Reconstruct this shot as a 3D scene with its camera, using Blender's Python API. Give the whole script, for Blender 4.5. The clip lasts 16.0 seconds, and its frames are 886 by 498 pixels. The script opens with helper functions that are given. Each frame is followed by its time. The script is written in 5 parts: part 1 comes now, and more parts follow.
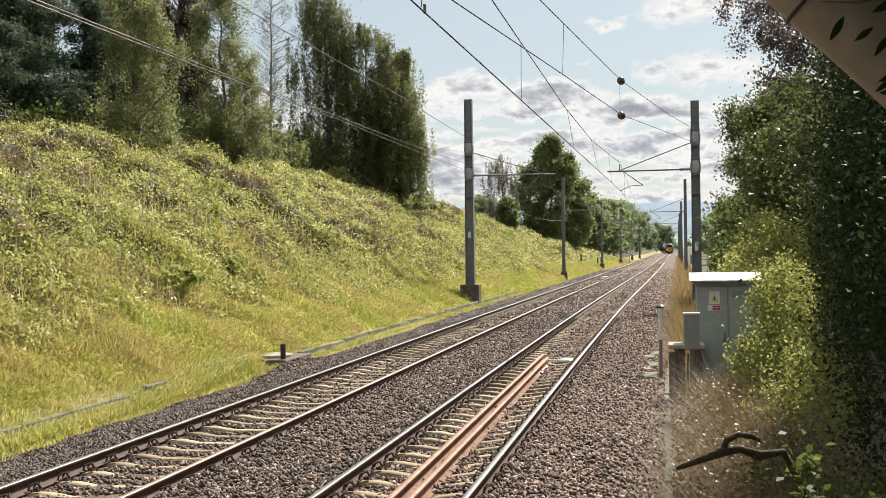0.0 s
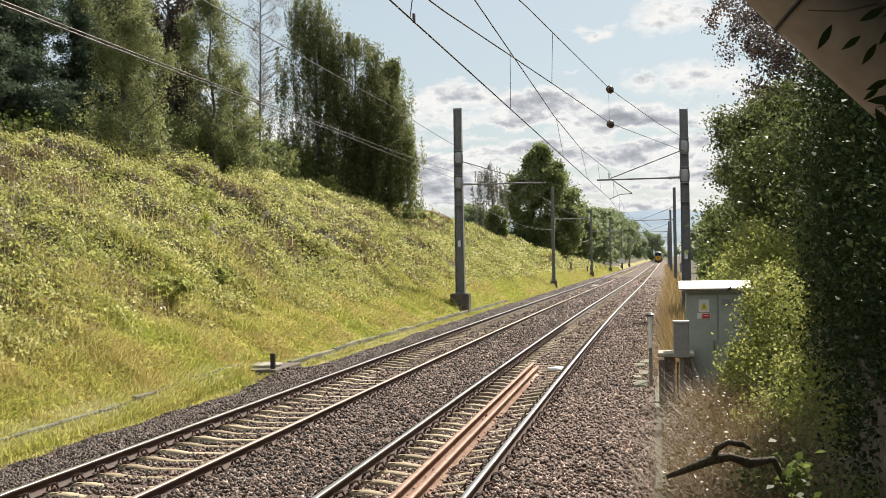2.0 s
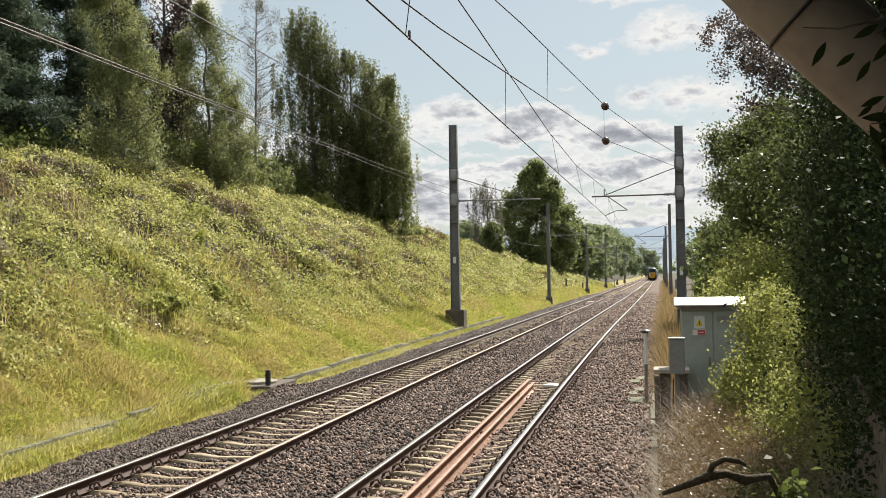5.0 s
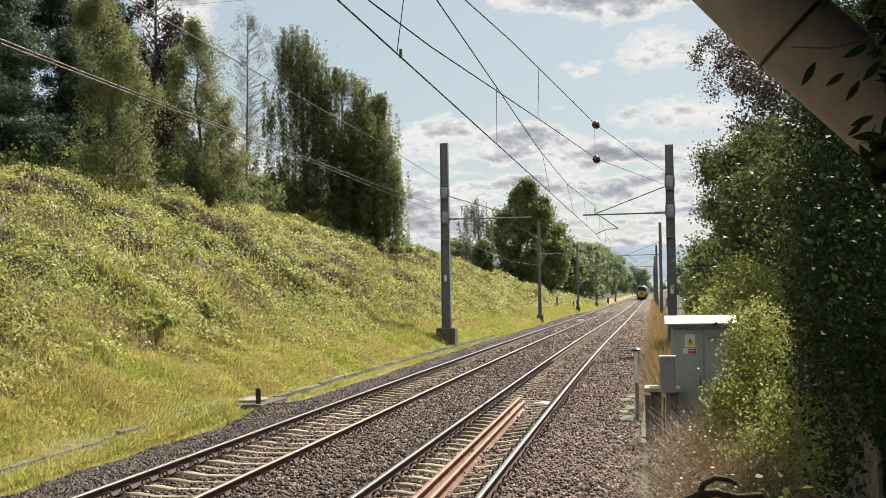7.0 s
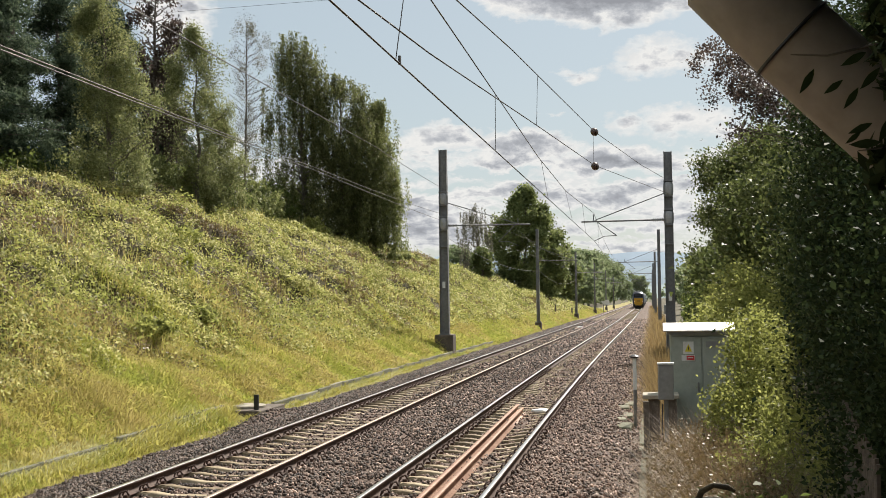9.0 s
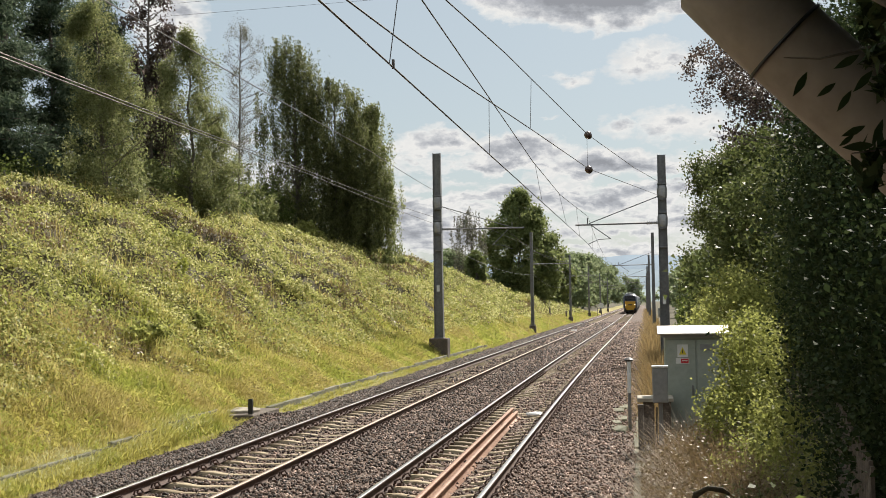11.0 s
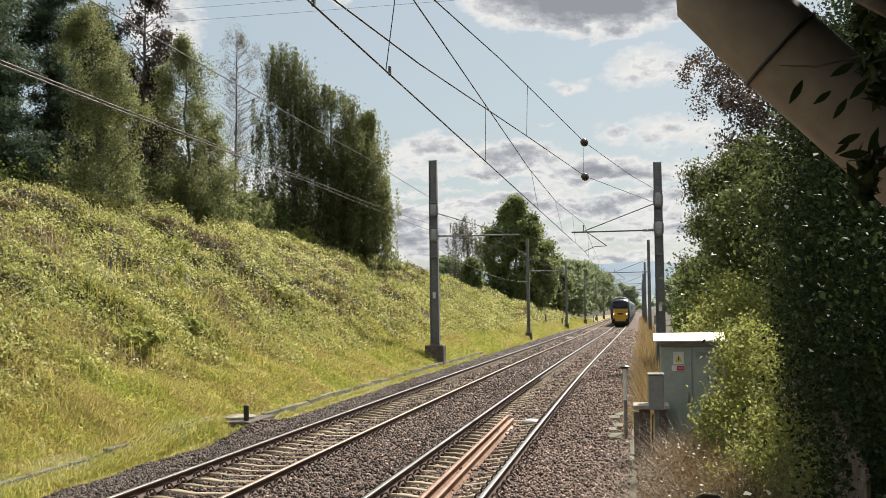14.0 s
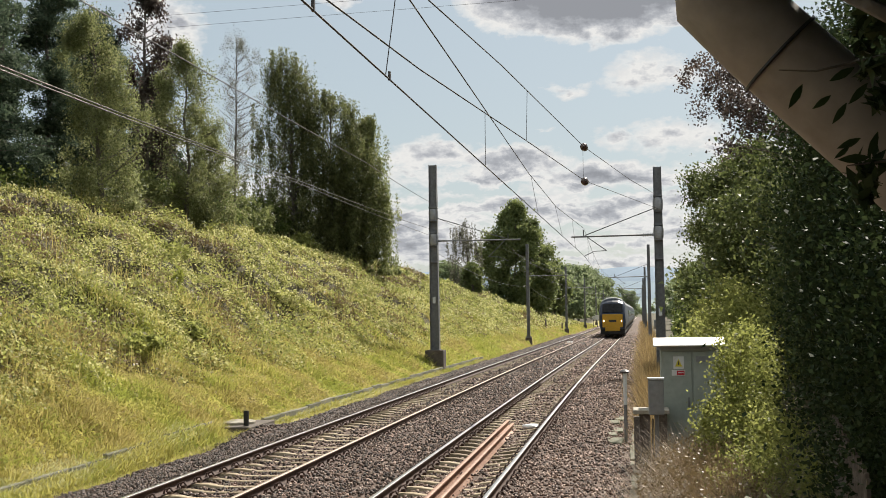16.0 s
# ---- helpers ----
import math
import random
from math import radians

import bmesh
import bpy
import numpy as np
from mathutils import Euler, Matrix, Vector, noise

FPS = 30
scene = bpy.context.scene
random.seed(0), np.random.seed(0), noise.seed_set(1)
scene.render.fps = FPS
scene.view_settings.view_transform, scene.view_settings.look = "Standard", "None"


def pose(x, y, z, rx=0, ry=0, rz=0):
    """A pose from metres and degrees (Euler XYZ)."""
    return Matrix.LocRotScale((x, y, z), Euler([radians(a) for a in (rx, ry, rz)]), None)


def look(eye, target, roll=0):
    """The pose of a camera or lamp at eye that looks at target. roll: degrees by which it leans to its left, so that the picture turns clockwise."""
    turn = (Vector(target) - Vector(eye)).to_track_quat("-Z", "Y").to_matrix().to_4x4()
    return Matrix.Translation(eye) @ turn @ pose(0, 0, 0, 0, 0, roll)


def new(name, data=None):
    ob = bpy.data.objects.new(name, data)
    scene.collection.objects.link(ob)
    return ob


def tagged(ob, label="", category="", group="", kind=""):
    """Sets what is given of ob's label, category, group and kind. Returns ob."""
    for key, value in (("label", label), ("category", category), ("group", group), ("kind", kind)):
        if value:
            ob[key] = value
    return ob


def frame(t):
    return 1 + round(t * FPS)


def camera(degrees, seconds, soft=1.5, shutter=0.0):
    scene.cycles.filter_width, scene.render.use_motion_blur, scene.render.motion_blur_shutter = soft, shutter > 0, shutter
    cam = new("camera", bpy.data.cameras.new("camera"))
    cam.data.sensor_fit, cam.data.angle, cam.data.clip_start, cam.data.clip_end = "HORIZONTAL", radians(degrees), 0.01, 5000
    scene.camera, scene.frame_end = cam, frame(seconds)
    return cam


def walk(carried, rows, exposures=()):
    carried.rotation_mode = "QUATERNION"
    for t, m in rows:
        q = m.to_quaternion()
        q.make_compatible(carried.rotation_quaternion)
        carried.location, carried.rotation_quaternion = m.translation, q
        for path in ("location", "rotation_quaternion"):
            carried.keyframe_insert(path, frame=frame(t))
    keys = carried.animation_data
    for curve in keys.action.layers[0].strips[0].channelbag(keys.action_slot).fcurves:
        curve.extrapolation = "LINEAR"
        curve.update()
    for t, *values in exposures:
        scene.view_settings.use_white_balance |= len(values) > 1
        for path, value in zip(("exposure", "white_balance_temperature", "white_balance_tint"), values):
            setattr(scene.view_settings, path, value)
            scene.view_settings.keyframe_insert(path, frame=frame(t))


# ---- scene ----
cam = camera(38.1, 16.0, soft=0.85)
EYE_Z = 2.40
TURNS = [
    (0.0, 90.062, 0.781, 9.995), (0.5, 90.292, 0.791, 9.838), (1.0, 90.381, 0.873, 9.693), (1.5, 90.39, 0.912, 9.555),
    (2.0, 90.452, 0.946, 9.54), (2.5, 90.615, 1.027, 9.599), (3.0, 90.827, 1.035, 9.621), (3.5, 90.939, 1.015, 9.529),
    (4.0, 90.95, 0.983, 9.413), (6.5, 91.821, 0.915, 9.168), (7.0, 91.985, 0.855, 8.927), (7.5, 92.132, 0.813, 8.794),
    (8.0, 92.191, 0.728, 8.781), (8.5, 92.229, 0.704, 8.812), (9.0, 92.28, 0.755, 8.855), (11.5, 92.485, 0.889, 8.538),
    (12.0, 92.546, 0.828, 8.523), (12.5, 92.628, 0.798, 8.56), (13.0, 92.704, 0.801, 8.596), (13.5, 92.744, 0.824, 8.53),
    (14.0, 92.743, 0.82, 8.421), (14.5, 92.744, 0.799, 8.373), (15.0, 92.816, 0.796, 8.403), (15.5, 92.9, 0.86, 8.431),
    (16.0, 92.96, 0.876, 8.418)]
walk(cam, [(t, pose(0, 0, EYE_Z, a, b, c)) for t, a, b, c in TURNS],
     exposures=[(0.0, 0.73), (4.0, 0.66), (6.5, 0.61), (9.0, 0.57), (16.0, 0.53)])

# ---- world and sun ----
SUN_AZ, SUN_EL = 17.0, 42.0      # degrees right of the track's direction, and above the horizon
rng = np.random.default_rng(7)


def nodes_of(tree):
    tree.nodes.clear()

    def add(kind, **values):
        n = tree.nodes.new(kind)
        for k, v in values.items():
            if k.startswith("in_"):
                key = k[3:].replace("_", " ")
                key = int(key) if key.isdigit() else key
                n.inputs[key].default_value = v
        return n
    return add, tree.links.new


def ramp_set(n, stops):
    els = n.color_ramp.elements
    while len(els) > 1:
        els.remove(els[-1])
    els[0].position, els[0].color = stops[0][0], (*stops[0][1], 1)
    for p, c in stops[1:]:
        els.new(p).color = (*c, 1)


def build_world():
    w = bpy.data.worlds.new("sky")
    scene.world = w
    w.use_nodes = True
    add, link = nodes_of(w.node_tree)
    out = add("ShaderNodeOutputWorld")
    bg = add("ShaderNodeBackground", in_Strength=0.055)
    sky = add("ShaderNodeTexSky")
    sky.sky_type, sky.sun_disc = "NISHITA", False
    sky.sun_elevation, sky.sun_rotation = radians(SUN_EL), radians(SUN_AZ)
    sky.air_density, sky.dust_density, sky.ozone_density = 1.0, 1.2, 1.4
    co = add("ShaderNodeTexCoord")
    sep = add("ShaderNodeSeparateXYZ")
    link(co.outputs["Generated"], sep.inputs[0])

    def math_node(op, a, b=None, c=None):
        n = add("ShaderNodeMath")
        n.operation = op
        for k, v in enumerate((a, b, c)):
            if v is None:
                continue
            if isinstance(v, (int, float)):
                n.inputs[k].default_value = v
            else:
                link(v, n.inputs[k])
        return n.outputs[0]

    def vec_node(op, a, b=None):
        n = add("ShaderNodeVectorMath")
        n.operation = op
        link(a, n.inputs[0])
        if isinstance(b, tuple):
            n.inputs[1].default_value = b
        elif b is not None:
            link(b, n.inputs[1])
        return n

    def noise_node(vec, scale, detail, rough=0.55):
        n = add("ShaderNodeTexNoise", in_Scale=scale, in_Detail=detail, in_Roughness=rough)
        link(vec, n.inputs["Vector"])
        return n

    # bearing and height of the line of sight, in degrees
    bearing = math_node("MULTIPLY", math_node("ARCTAN2", sep.outputs["X"], sep.outputs["Y"]), 57.296)
    height = math_node("MULTIPLY", math_node("ARCSINE", sep.outputs["Z"]), 57.296)
    comb = add("ShaderNodeCombineXYZ")
    link(bearing, comb.inputs[0])
    link(height, comb.inputs[1])
    flat = vec_node("MULTIPLY", comb.outputs[0], (0.6, 1.0, 0.0)).outputs[0]
    ragged = vec_node("MULTIPLY", vec_node("SUBTRACT", noise_node(flat, 0.75, 7.0, 0.6).outputs["Color"], (0.5, 0.5, 0.5)).outputs[0], (2.6, 1.7, 0.0)).outputs[0]
    spot = vec_node("ADD", comb.outputs[0], ragged).outputs[0]
    # heaps of cloud: bearing, height, half width, half height, thickness
    heaps = ((-1.5, 14.8, 7.0, 3.1, 2.4), (0.9, 10.5, 2.5, 1.05, 0.5), (-2.7, 9.8, 1.15, 0.45, 0.42), (-0.75, 7.75, 0.95, 0.62, 0.45),
             (2.0, 7.6, 2.6, 0.85, 0.55), (-8.9, 7.1, 2.5, 0.8, 0.75), (-5.3, 6.8, 3.2, 0.8, 0.85), (-1.3, 6.1, 4.2, 0.7, 0.85),
             (-20.6, 12.6, 2.0, 1.9, 0.55), (-13.1, 14.3, 1.6, 0.6, 0.45), (6.5, 10.0, 3.0, 1.6, 0.8))
    total = None
    for b, e, rb, re_, k in heaps:
        d = vec_node("MULTIPLY", vec_node("SUBTRACT", spot, (b, e, 0.0)).outputs[0], (1 / rb, 1 / re_, 0.0)).outputs[0]
        v = math_node("MULTIPLY", math_node("SUBTRACT", 1.0, vec_node("LENGTH", d).outputs["Value"]), k)
        total = v if total is None else math_node("MAXIMUM", total, v)

    def layer(stretch, scale, levels):
        """A sheet of broken cloud whose thickness follows the height in the sky."""
        n = noise_node(vec_node("MULTIPLY", spot, stretch).outputs[0], scale, 5.0).outputs["Fac"]
        r = add("ShaderNodeValToRGB")
        ramp_set(r, levels)
        link(math_node("DIVIDE", height, 90.0), r.inputs["Fac"])
        return math_node("ADD", math_node("MULTIPLY_ADD", n, 3.4, -1.7), math_node("MULTIPLY_ADD", r.outputs[0], 2.0, -1.0))

    g = lambda v: (v, v, v)
    low = layer((0.16, 0.95, 0.0), 0.85, [(0.0, g(0.60)), (0.068, g(0.66)), (0.082, g(0.45)), (0.10, g(0.0))])
    high = layer((0.3, 0.5, 0.0), 0.22, [(0.19, g(0.0)), (0.26, g(0.55)), (1.0, g(0.55))])
    total = math_node("MAXIMUM", total, math_node("MAXIMUM", low, high))
    grain = noise_node(flat, 2.6, 5.0, 0.6).outputs["Fac"]
    total = math_node("ADD", total, math_node("MULTIPLY_ADD", grain, 0.5, -0.25))
    cover = add("ShaderNodeValToRGB")
    ramp_set(cover, [(0.0, (0, 0, 0)), (0.12, (0.55, 0.55, 0.55)), (0.30, (1, 1, 1))])
    link(total, cover.inputs["Fac"])
    # thin edges shine with the sun behind them, thick middles are grey
    tone = add("ShaderNodeValToRGB")
    ramp_set(tone, [(0.05, (9.6, 9.6, 9.5)), (0.28, (10.6, 10.5, 10.2)), (0.45, (7.9, 8.0, 8.2)), (0.62, (5.6, 5.8, 6.2)), (0.9, (3.9, 4.05, 4.4))])
    lifted = vec_node("ADD", flat, (0.12, 0.30, 0.0)).outputs[0]
    relief = math_node("SUBTRACT", noise_node(flat, 0.75, 5.0, 0.6).outputs["Fac"], noise_node(lifted, 0.75, 5.0, 0.6).outputs["Fac"])
    link(math_node("MULTIPLY_ADD", relief, -1.5, total), tone.inputs["Fac"])
    mix = add("ShaderNodeMixRGB")
    link(cover.outputs[0], mix.inputs["Fac"])
    pale = add("ShaderNodeMixRGB", in_Fac=0.6)
    pale.inputs["Color2"].default_value = (7.1, 8.2, 8.55, 1)
    link(sky.outputs[0], pale.inputs["Color1"])
    link(pale.outputs[0], mix.inputs["Color1"])
    link(tone.outputs[0], mix.inputs["Color2"])
    link(mix.outputs[0], bg.inputs["Color"])
    link(bg.outputs[0], out.inputs[0])


build_world()
sun_data = bpy.data.lights.new("sun", "SUN")
sun_data.energy, sun_data.angle, sun_data.color = 5.0, radians(0.6), (1.0, 0.93, 0.82)
sun = new("sun", sun_data)
sd = Vector((math.sin(radians(SUN_AZ)) * math.cos(radians(SUN_EL)), math.cos(radians(SUN_AZ)) * math.cos(radians(SUN_EL)), math.sin(radians(SUN_EL))))
sun.matrix_basis = look(sd * 50, (0, 0, 0))


# ---- materials ----
def material(name, stops, scale=8.0, rough=0.8, metal=0.0, bump=0.3, fine=6.0, bump_scale=None, island=0.0, objrand=0.0,
             translucent=0.0, spec=0.5, coat=0.0, bump_dist=0.02):
    """Colour from two scales of noise through a ramp, with relief; island and objrand vary it leaf by leaf and piece by piece."""
    m = bpy.data.materials.new(name)
    m.use_nodes = True
    add, link = nodes_of(m.node_tree)
    out = add("ShaderNodeOutputMaterial")
    b = add("ShaderNodeBsdfPrincipled", in_Roughness=rough, in_Metallic=metal)
    b.inputs["Specular IOR Level"].default_value = spec
    b.inputs["Coat Weight"].default_value = coat
    co = add("ShaderNodeTexCoord")
    big = add("ShaderNodeTexNoise", in_Scale=scale, in_Detail=5.0, in_Roughness=0.6)
    small = add("ShaderNodeTexNoise", in_Scale=scale * fine, in_Detail=3.0, in_Roughness=0.6)
    link(co.outputs["Object"], big.inputs["Vector"])
    link(co.outputs["Object"], small.inputs["Vector"])
    mixn = add("ShaderNodeMath")
    mixn.operation = "MULTIPLY_ADD"
    mixn.inputs[1].default_value = 0.5
    link(small.outputs["Fac"], mixn.inputs[0])
    half = add("ShaderNodeMath")
    half.operation = "MULTIPLY"
    half.inputs[1].default_value = 0.5
    link(big.outputs["Fac"], half.inputs[0])
    link(half.outputs[0], mixn.inputs[2])
    fac = mixn.outputs[0]
    for amount, kind, sock in ((island, "ShaderNodeNewGeometry", "Random Per Island"), (objrand, "ShaderNodeObjectInfo", "Random")):
        if amount:
            r = add(kind)
            off = add("ShaderNodeMath")
            off.operation = "SUBTRACT"
            off.inputs[1].default_value = 0.5
            link(r.outputs[sock], off.inputs[0])
            ma = add("ShaderNodeMath")
            ma.operation = "MULTIPLY_ADD"
            ma.inputs[1].default_value = amount
            link(off.outputs[0], ma.inputs[0])
            link(fac, ma.inputs[2])
            fac = ma.outputs[0]
    ramp = add("ShaderNodeValToRGB")
    ramp_set(ramp, stops)
    link(fac, ramp.inputs["Fac"])
    link(ramp.outputs[0], b.inputs["Base Color"])
    if bump:
        bp = add("ShaderNodeBump", in_Strength=bump, in_Distance=bump_dist)
        link(small.outputs["Fac"], bp.inputs["Height"])
        link(bp.outputs[0], b.inputs["Normal"])
    if translucent:
        tr = add("ShaderNodeBsdfTranslucent")
        link(ramp.outputs[0], tr.inputs["Color"])
        mx = add("ShaderNodeMixShader", in_0=translucent)
        link(b.outputs[0], mx.inputs[1])
        link(tr.outputs[0], mx.inputs[2])
        link(mx.outputs[0], out.inputs[0])
    else:
        link(b.outputs[0], out.inputs[0])
    return m


def ramp3(a, b, c, lo=0.3, hi=0.7):
    return [(lo, a), ((lo + hi) / 2, b), (hi, c)]


def glow(name, colour, strength):
    m = bpy.data.materials.new(name)
    m.use_nodes = True
    add, link = nodes_of(m.node_tree)
    e = add("ShaderNodeEmission", in_Strength=strength)
    e.inputs["Color"].default_value = (*colour, 1)
    link(e.outputs[0], add("ShaderNodeOutputMaterial").inputs[0])
    return m


M = {}
M["soil"] = material("soil", ramp3((0.035, 0.03, 0.014), (0.075, 0.062, 0.028), (0.13, 0.105, 0.05)), 0.6, 0.95, bump=0.6, bump_dist=0.05)
M["thatch"] = material("dry_grass_thatch", ramp3((0.16, 0.14, 0.045), (0.30, 0.26, 0.085), (0.42, 0.35, 0.13)), 1.5, 0.95, bump=0.8, bump_dist=0.05)
M["ballast"] = material("ballast", ramp3((0.04, 0.025, 0.017), (0.11, 0.068, 0.048), (0.23, 0.16, 0.12)), 3.0, 0.9, bump=1.0, fine=7, bump_dist=0.04)
M["stone"] = material("ballast_stone", ramp3((0.04, 0.027, 0.02), (0.155, 0.094, 0.067), (0.50, 0.36, 0.285), 0.15, 0.88), 2.0, 0.75, bump=0.3, island=0.75)
M["concrete"] = material("concrete", ramp3((0.22, 0.19, 0.14), (0.36, 0.32, 0.25), (0.48, 0.44, 0.36)), 2.5, 0.85, bump=0.4, objrand=0.25)
M["sleeper"] = material("sleeper_concrete", ramp3((0.12, 0.085, 0.046), (0.25, 0.19, 0.11), (0.37, 0.30, 0.195)), 3.0, 0.85, bump=0.4, objrand=0.3)
M["rust"] = material("rusty_steel", ramp3((0.035, 0.02, 0.015), (0.075, 0.04, 0.028), (0.13, 0.07, 0.045)), 4.0, 0.7, 0.2, bump=0.3)
M["rail_top"] = material("polished_rail_top", ramp3((0.45, 0.43, 0.42), (0.6, 0.58, 0.56), (0.7, 0.68, 0.66)), 3.0, 0.28, 1.0, bump=0.05)
M["rail_top_dull"] = material("used_rail_top", ramp3((0.25, 0.17, 0.12), (0.38, 0.29, 0.23), (0.5, 0.42, 0.36)), 3.0, 0.45, 0.8, bump=0.1)
M["new_rust"] = material("orange_rust", ramp3((0.14, 0.062, 0.036), (0.27, 0.142, 0.088), (0.42, 0.27, 0.18)), 3.0, 0.62, 0.2, bump=0.3)
M["galv"] = material("weathered_galvanised_steel", ramp3((0.13, 0.13, 0.13), (0.21, 0.21, 0.21), (0.29, 0.28, 0.28)), 1.5, 0.6, 0.4, bump=0.15)
M["wire"] = material("dark_wire", ramp3((0.05, 0.045, 0.04), (0.08, 0.07, 0.065), (0.12, 0.11, 0.10)), 3, 0.5, 0.6, bump=0)
M["insulator"] = material("glazed_insulator", ramp3((0.24, 0.24, 0.24), (0.33, 0.33, 0.33), (0.42, 0.42, 0.42)), 6, 0.25, bump=0)
M["brown"] = material("brown_insulator", ramp3((0.05, 0.03, 0.025), (0.09, 0.05, 0.04), (0.12, 0.07, 0.05)), 6, 0.3, bump=0)
M["cabinet"] = material("grey_green_paint", ramp3((0.28, 0.315, 0.27), (0.345, 0.38, 0.33), (0.41, 0.445, 0.395)), 1.6, 0.55, bump=0.1)
M["roof_metal"] = material("pale_metal_roof", ramp3((0.66, 0.64, 0.61), (0.78, 0.76, 0.74), (0.84, 0.83, 0.82)), 3, 0.34, 0.7, bump=0.05)
M["grey_box"] = material("grey_painted_steel", ramp3((0.20, 0.205, 0.205), (0.265, 0.27, 0.27), (0.33, 0.335, 0.335)), 2, 0.5, bump=0.1)
M["white"] = material("white_paint", ramp3((0.6, 0.6, 0.58), (0.74, 0.74, 0.72), (0.8, 0.8, 0.79)), 5, 0.5, bump=0.1)
M["yellow"] = material("sign_yellow", ramp3((0.6, 0.5, 0.03), (0.72, 0.6, 0.04), (0.8, 0.68, 0.05)), 5, 0.5, bump=0)
M["red"] = material("sign_red", ramp3((0.45, 0.02, 0.03), (0.55, 0.03, 0.04), (0.6, 0.04, 0.05)), 5, 0.5, bump=0)
M["black"] = material("black_paint", ramp3((0.012, 0.012, 0.012), (0.02, 0.02, 0.02), (0.035, 0.033, 0.03)), 4, 0.5, bump=0.1)
M["wood"] = material("weathered_dark_wood", ramp3((0.06, 0.05, 0.04), (0.12, 0.10, 0.08), (0.2, 0.17, 0.14)), 5, 0.85, bump=0.5)
M["tube"] = material("weathered_steel_tube", ramp3((0.20, 0.17, 0.145), (0.28, 0.245, 0.21), (0.36, 0.315, 0.27)), 2.2, 0.6, 0.0, bump=0.15)
M["bark"] = material("grey_brown_bark", ramp3((0.06, 0.05, 0.04), (0.13, 0.11, 0.09), (0.24, 0.21, 0.18)), 3, 0.9, bump=0.7)
M["birch_bark"] = material("pale_birch_bark", ramp3((0.10, 0.09, 0.08), (0.30, 0.28, 0.25), (0.5, 0.48, 0.44)), 3, 0.85, bump=0.5)


def leafmat(name, a, b, c, tr=0.4, rough=0.5, spec=0.4, scale=0.9, island=0.5):
    M[name] = material(name, ramp3(a, b, c, 0.15, 0.85), scale, rough, bump=0, island=island, translucent=tr, spec=spec)


leafmat("bramble_leaf", (0.13, 0.145, 0.035), (0.41, 0.41, 0.13), (0.66, 0.63, 0.33), tr=0.58, spec=0.2, scale=0.5, island=0.7)
leafmat("dead_leaf", (0.10, 0.07, 0.035), (0.20, 0.145, 0.07), (0.34, 0.26, 0.14), tr=0.25)
leafmat("grass_blade", (0.33, 0.32, 0.078), (0.49, 0.455, 0.13), (0.62, 0.55, 0.20), tr=0.58, spec=0.15)
leafmat("green_blade", (0.23, 0.26, 0.05), (0.37, 0.395, 0.085), (0.48, 0.49, 0.125), tr=0.58, spec=0.15)
leafmat("dry_blade", (0.30, 0.25, 0.08), (0.455, 0.385, 0.135), (0.62, 0.535, 0.24), tr=0.55, spec=0.15)
leafmat("birch_leaf", (0.11, 0.13, 0.05), (0.22, 0.24, 0.095), (0.43, 0.44, 0.22), tr=0.56, spec=0.2)
leafmat("willow_leaf", (0.10, 0.12, 0.045), (0.21, 0.235, 0.085), (0.42, 0.44, 0.19), tr=0.55, spec=0.2)
# darker copy of the willow leaf, with the left birches' shade in its colour
leafmat("shaded_weep_leaf", (0.07, 0.08, 0.035), (0.14, 0.155, 0.06), (0.29, 0.30, 0.13), tr=0.54, spec=0.2)
leafmat("mid_leaf", (0.10, 0.13, 0.05), (0.19, 0.225, 0.085), (0.34, 0.37, 0.15), tr=0.52, spec=0.15, scale=0.3)
leafmat("pale_blade", (0.42, 0.42, 0.20), (0.58, 0.57, 0.32), (0.72, 0.70, 0.46), tr=0.55, spec=0.15)
leafmat("bare_leaf", (0.10, 0.10, 0.07), (0.17, 0.165, 0.12), (0.27, 0.26, 0.19), tr=0.4, spec=0.15)
leafmat("pine_leaf", (0.035, 0.055, 0.036), (0.085, 0.12, 0.075), (0.20, 0.24, 0.15), tr=0.38, rough=0.7, spec=0.12)
leafmat("tree_leaf", (0.06, 0.085, 0.02), (0.11, 0.145, 0.038), (0.24, 0.27, 0.085), tr=0.52, spec=0.2)
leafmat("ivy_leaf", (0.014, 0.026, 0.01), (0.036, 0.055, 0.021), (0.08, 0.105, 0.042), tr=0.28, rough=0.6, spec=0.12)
leafmat("bush_leaf", (0.13, 0.145, 0.04), (0.29, 0.31, 0.085), (0.48, 0.49, 0.17), tr=0.6, spec=0.2)
leafmat("purple_leaf", (0.055, 0.042, 0.038), (0.10, 0.076, 0.066), (0.19, 0.15, 0.125), tr=0.45, spec=0.15)
# paler, greyer leaf colour that carries the haze over distant trees
leafmat("haze_pale_leaf", (0.14, 0.185, 0.09), (0.25, 0.30, 0.16), (0.38, 0.42, 0.24), tr=0.55, spec=0.15)
leafmat("dry_stem", (0.10, 0.065, 0.035), (0.23, 0.16, 0.09), (0.42, 0.31, 0.18), tr=0.35)
M["moss"] = material("mossy_dead_wood", ramp3((0.02, 0.015, 0.008), (0.05, 0.039, 0.02), (0.10, 0.08, 0.042)), 12, 0.95, bump=0.8)
# dark concrete tone; on the mast foundations it puts their shade into the colour
M["dark_concrete"] = material("darkened_concrete", ramp3((0.06, 0.045, 0.035), (0.12, 0.095, 0.075), (0.2, 0.165, 0.13)), 3, 0.9, bump=0.5)
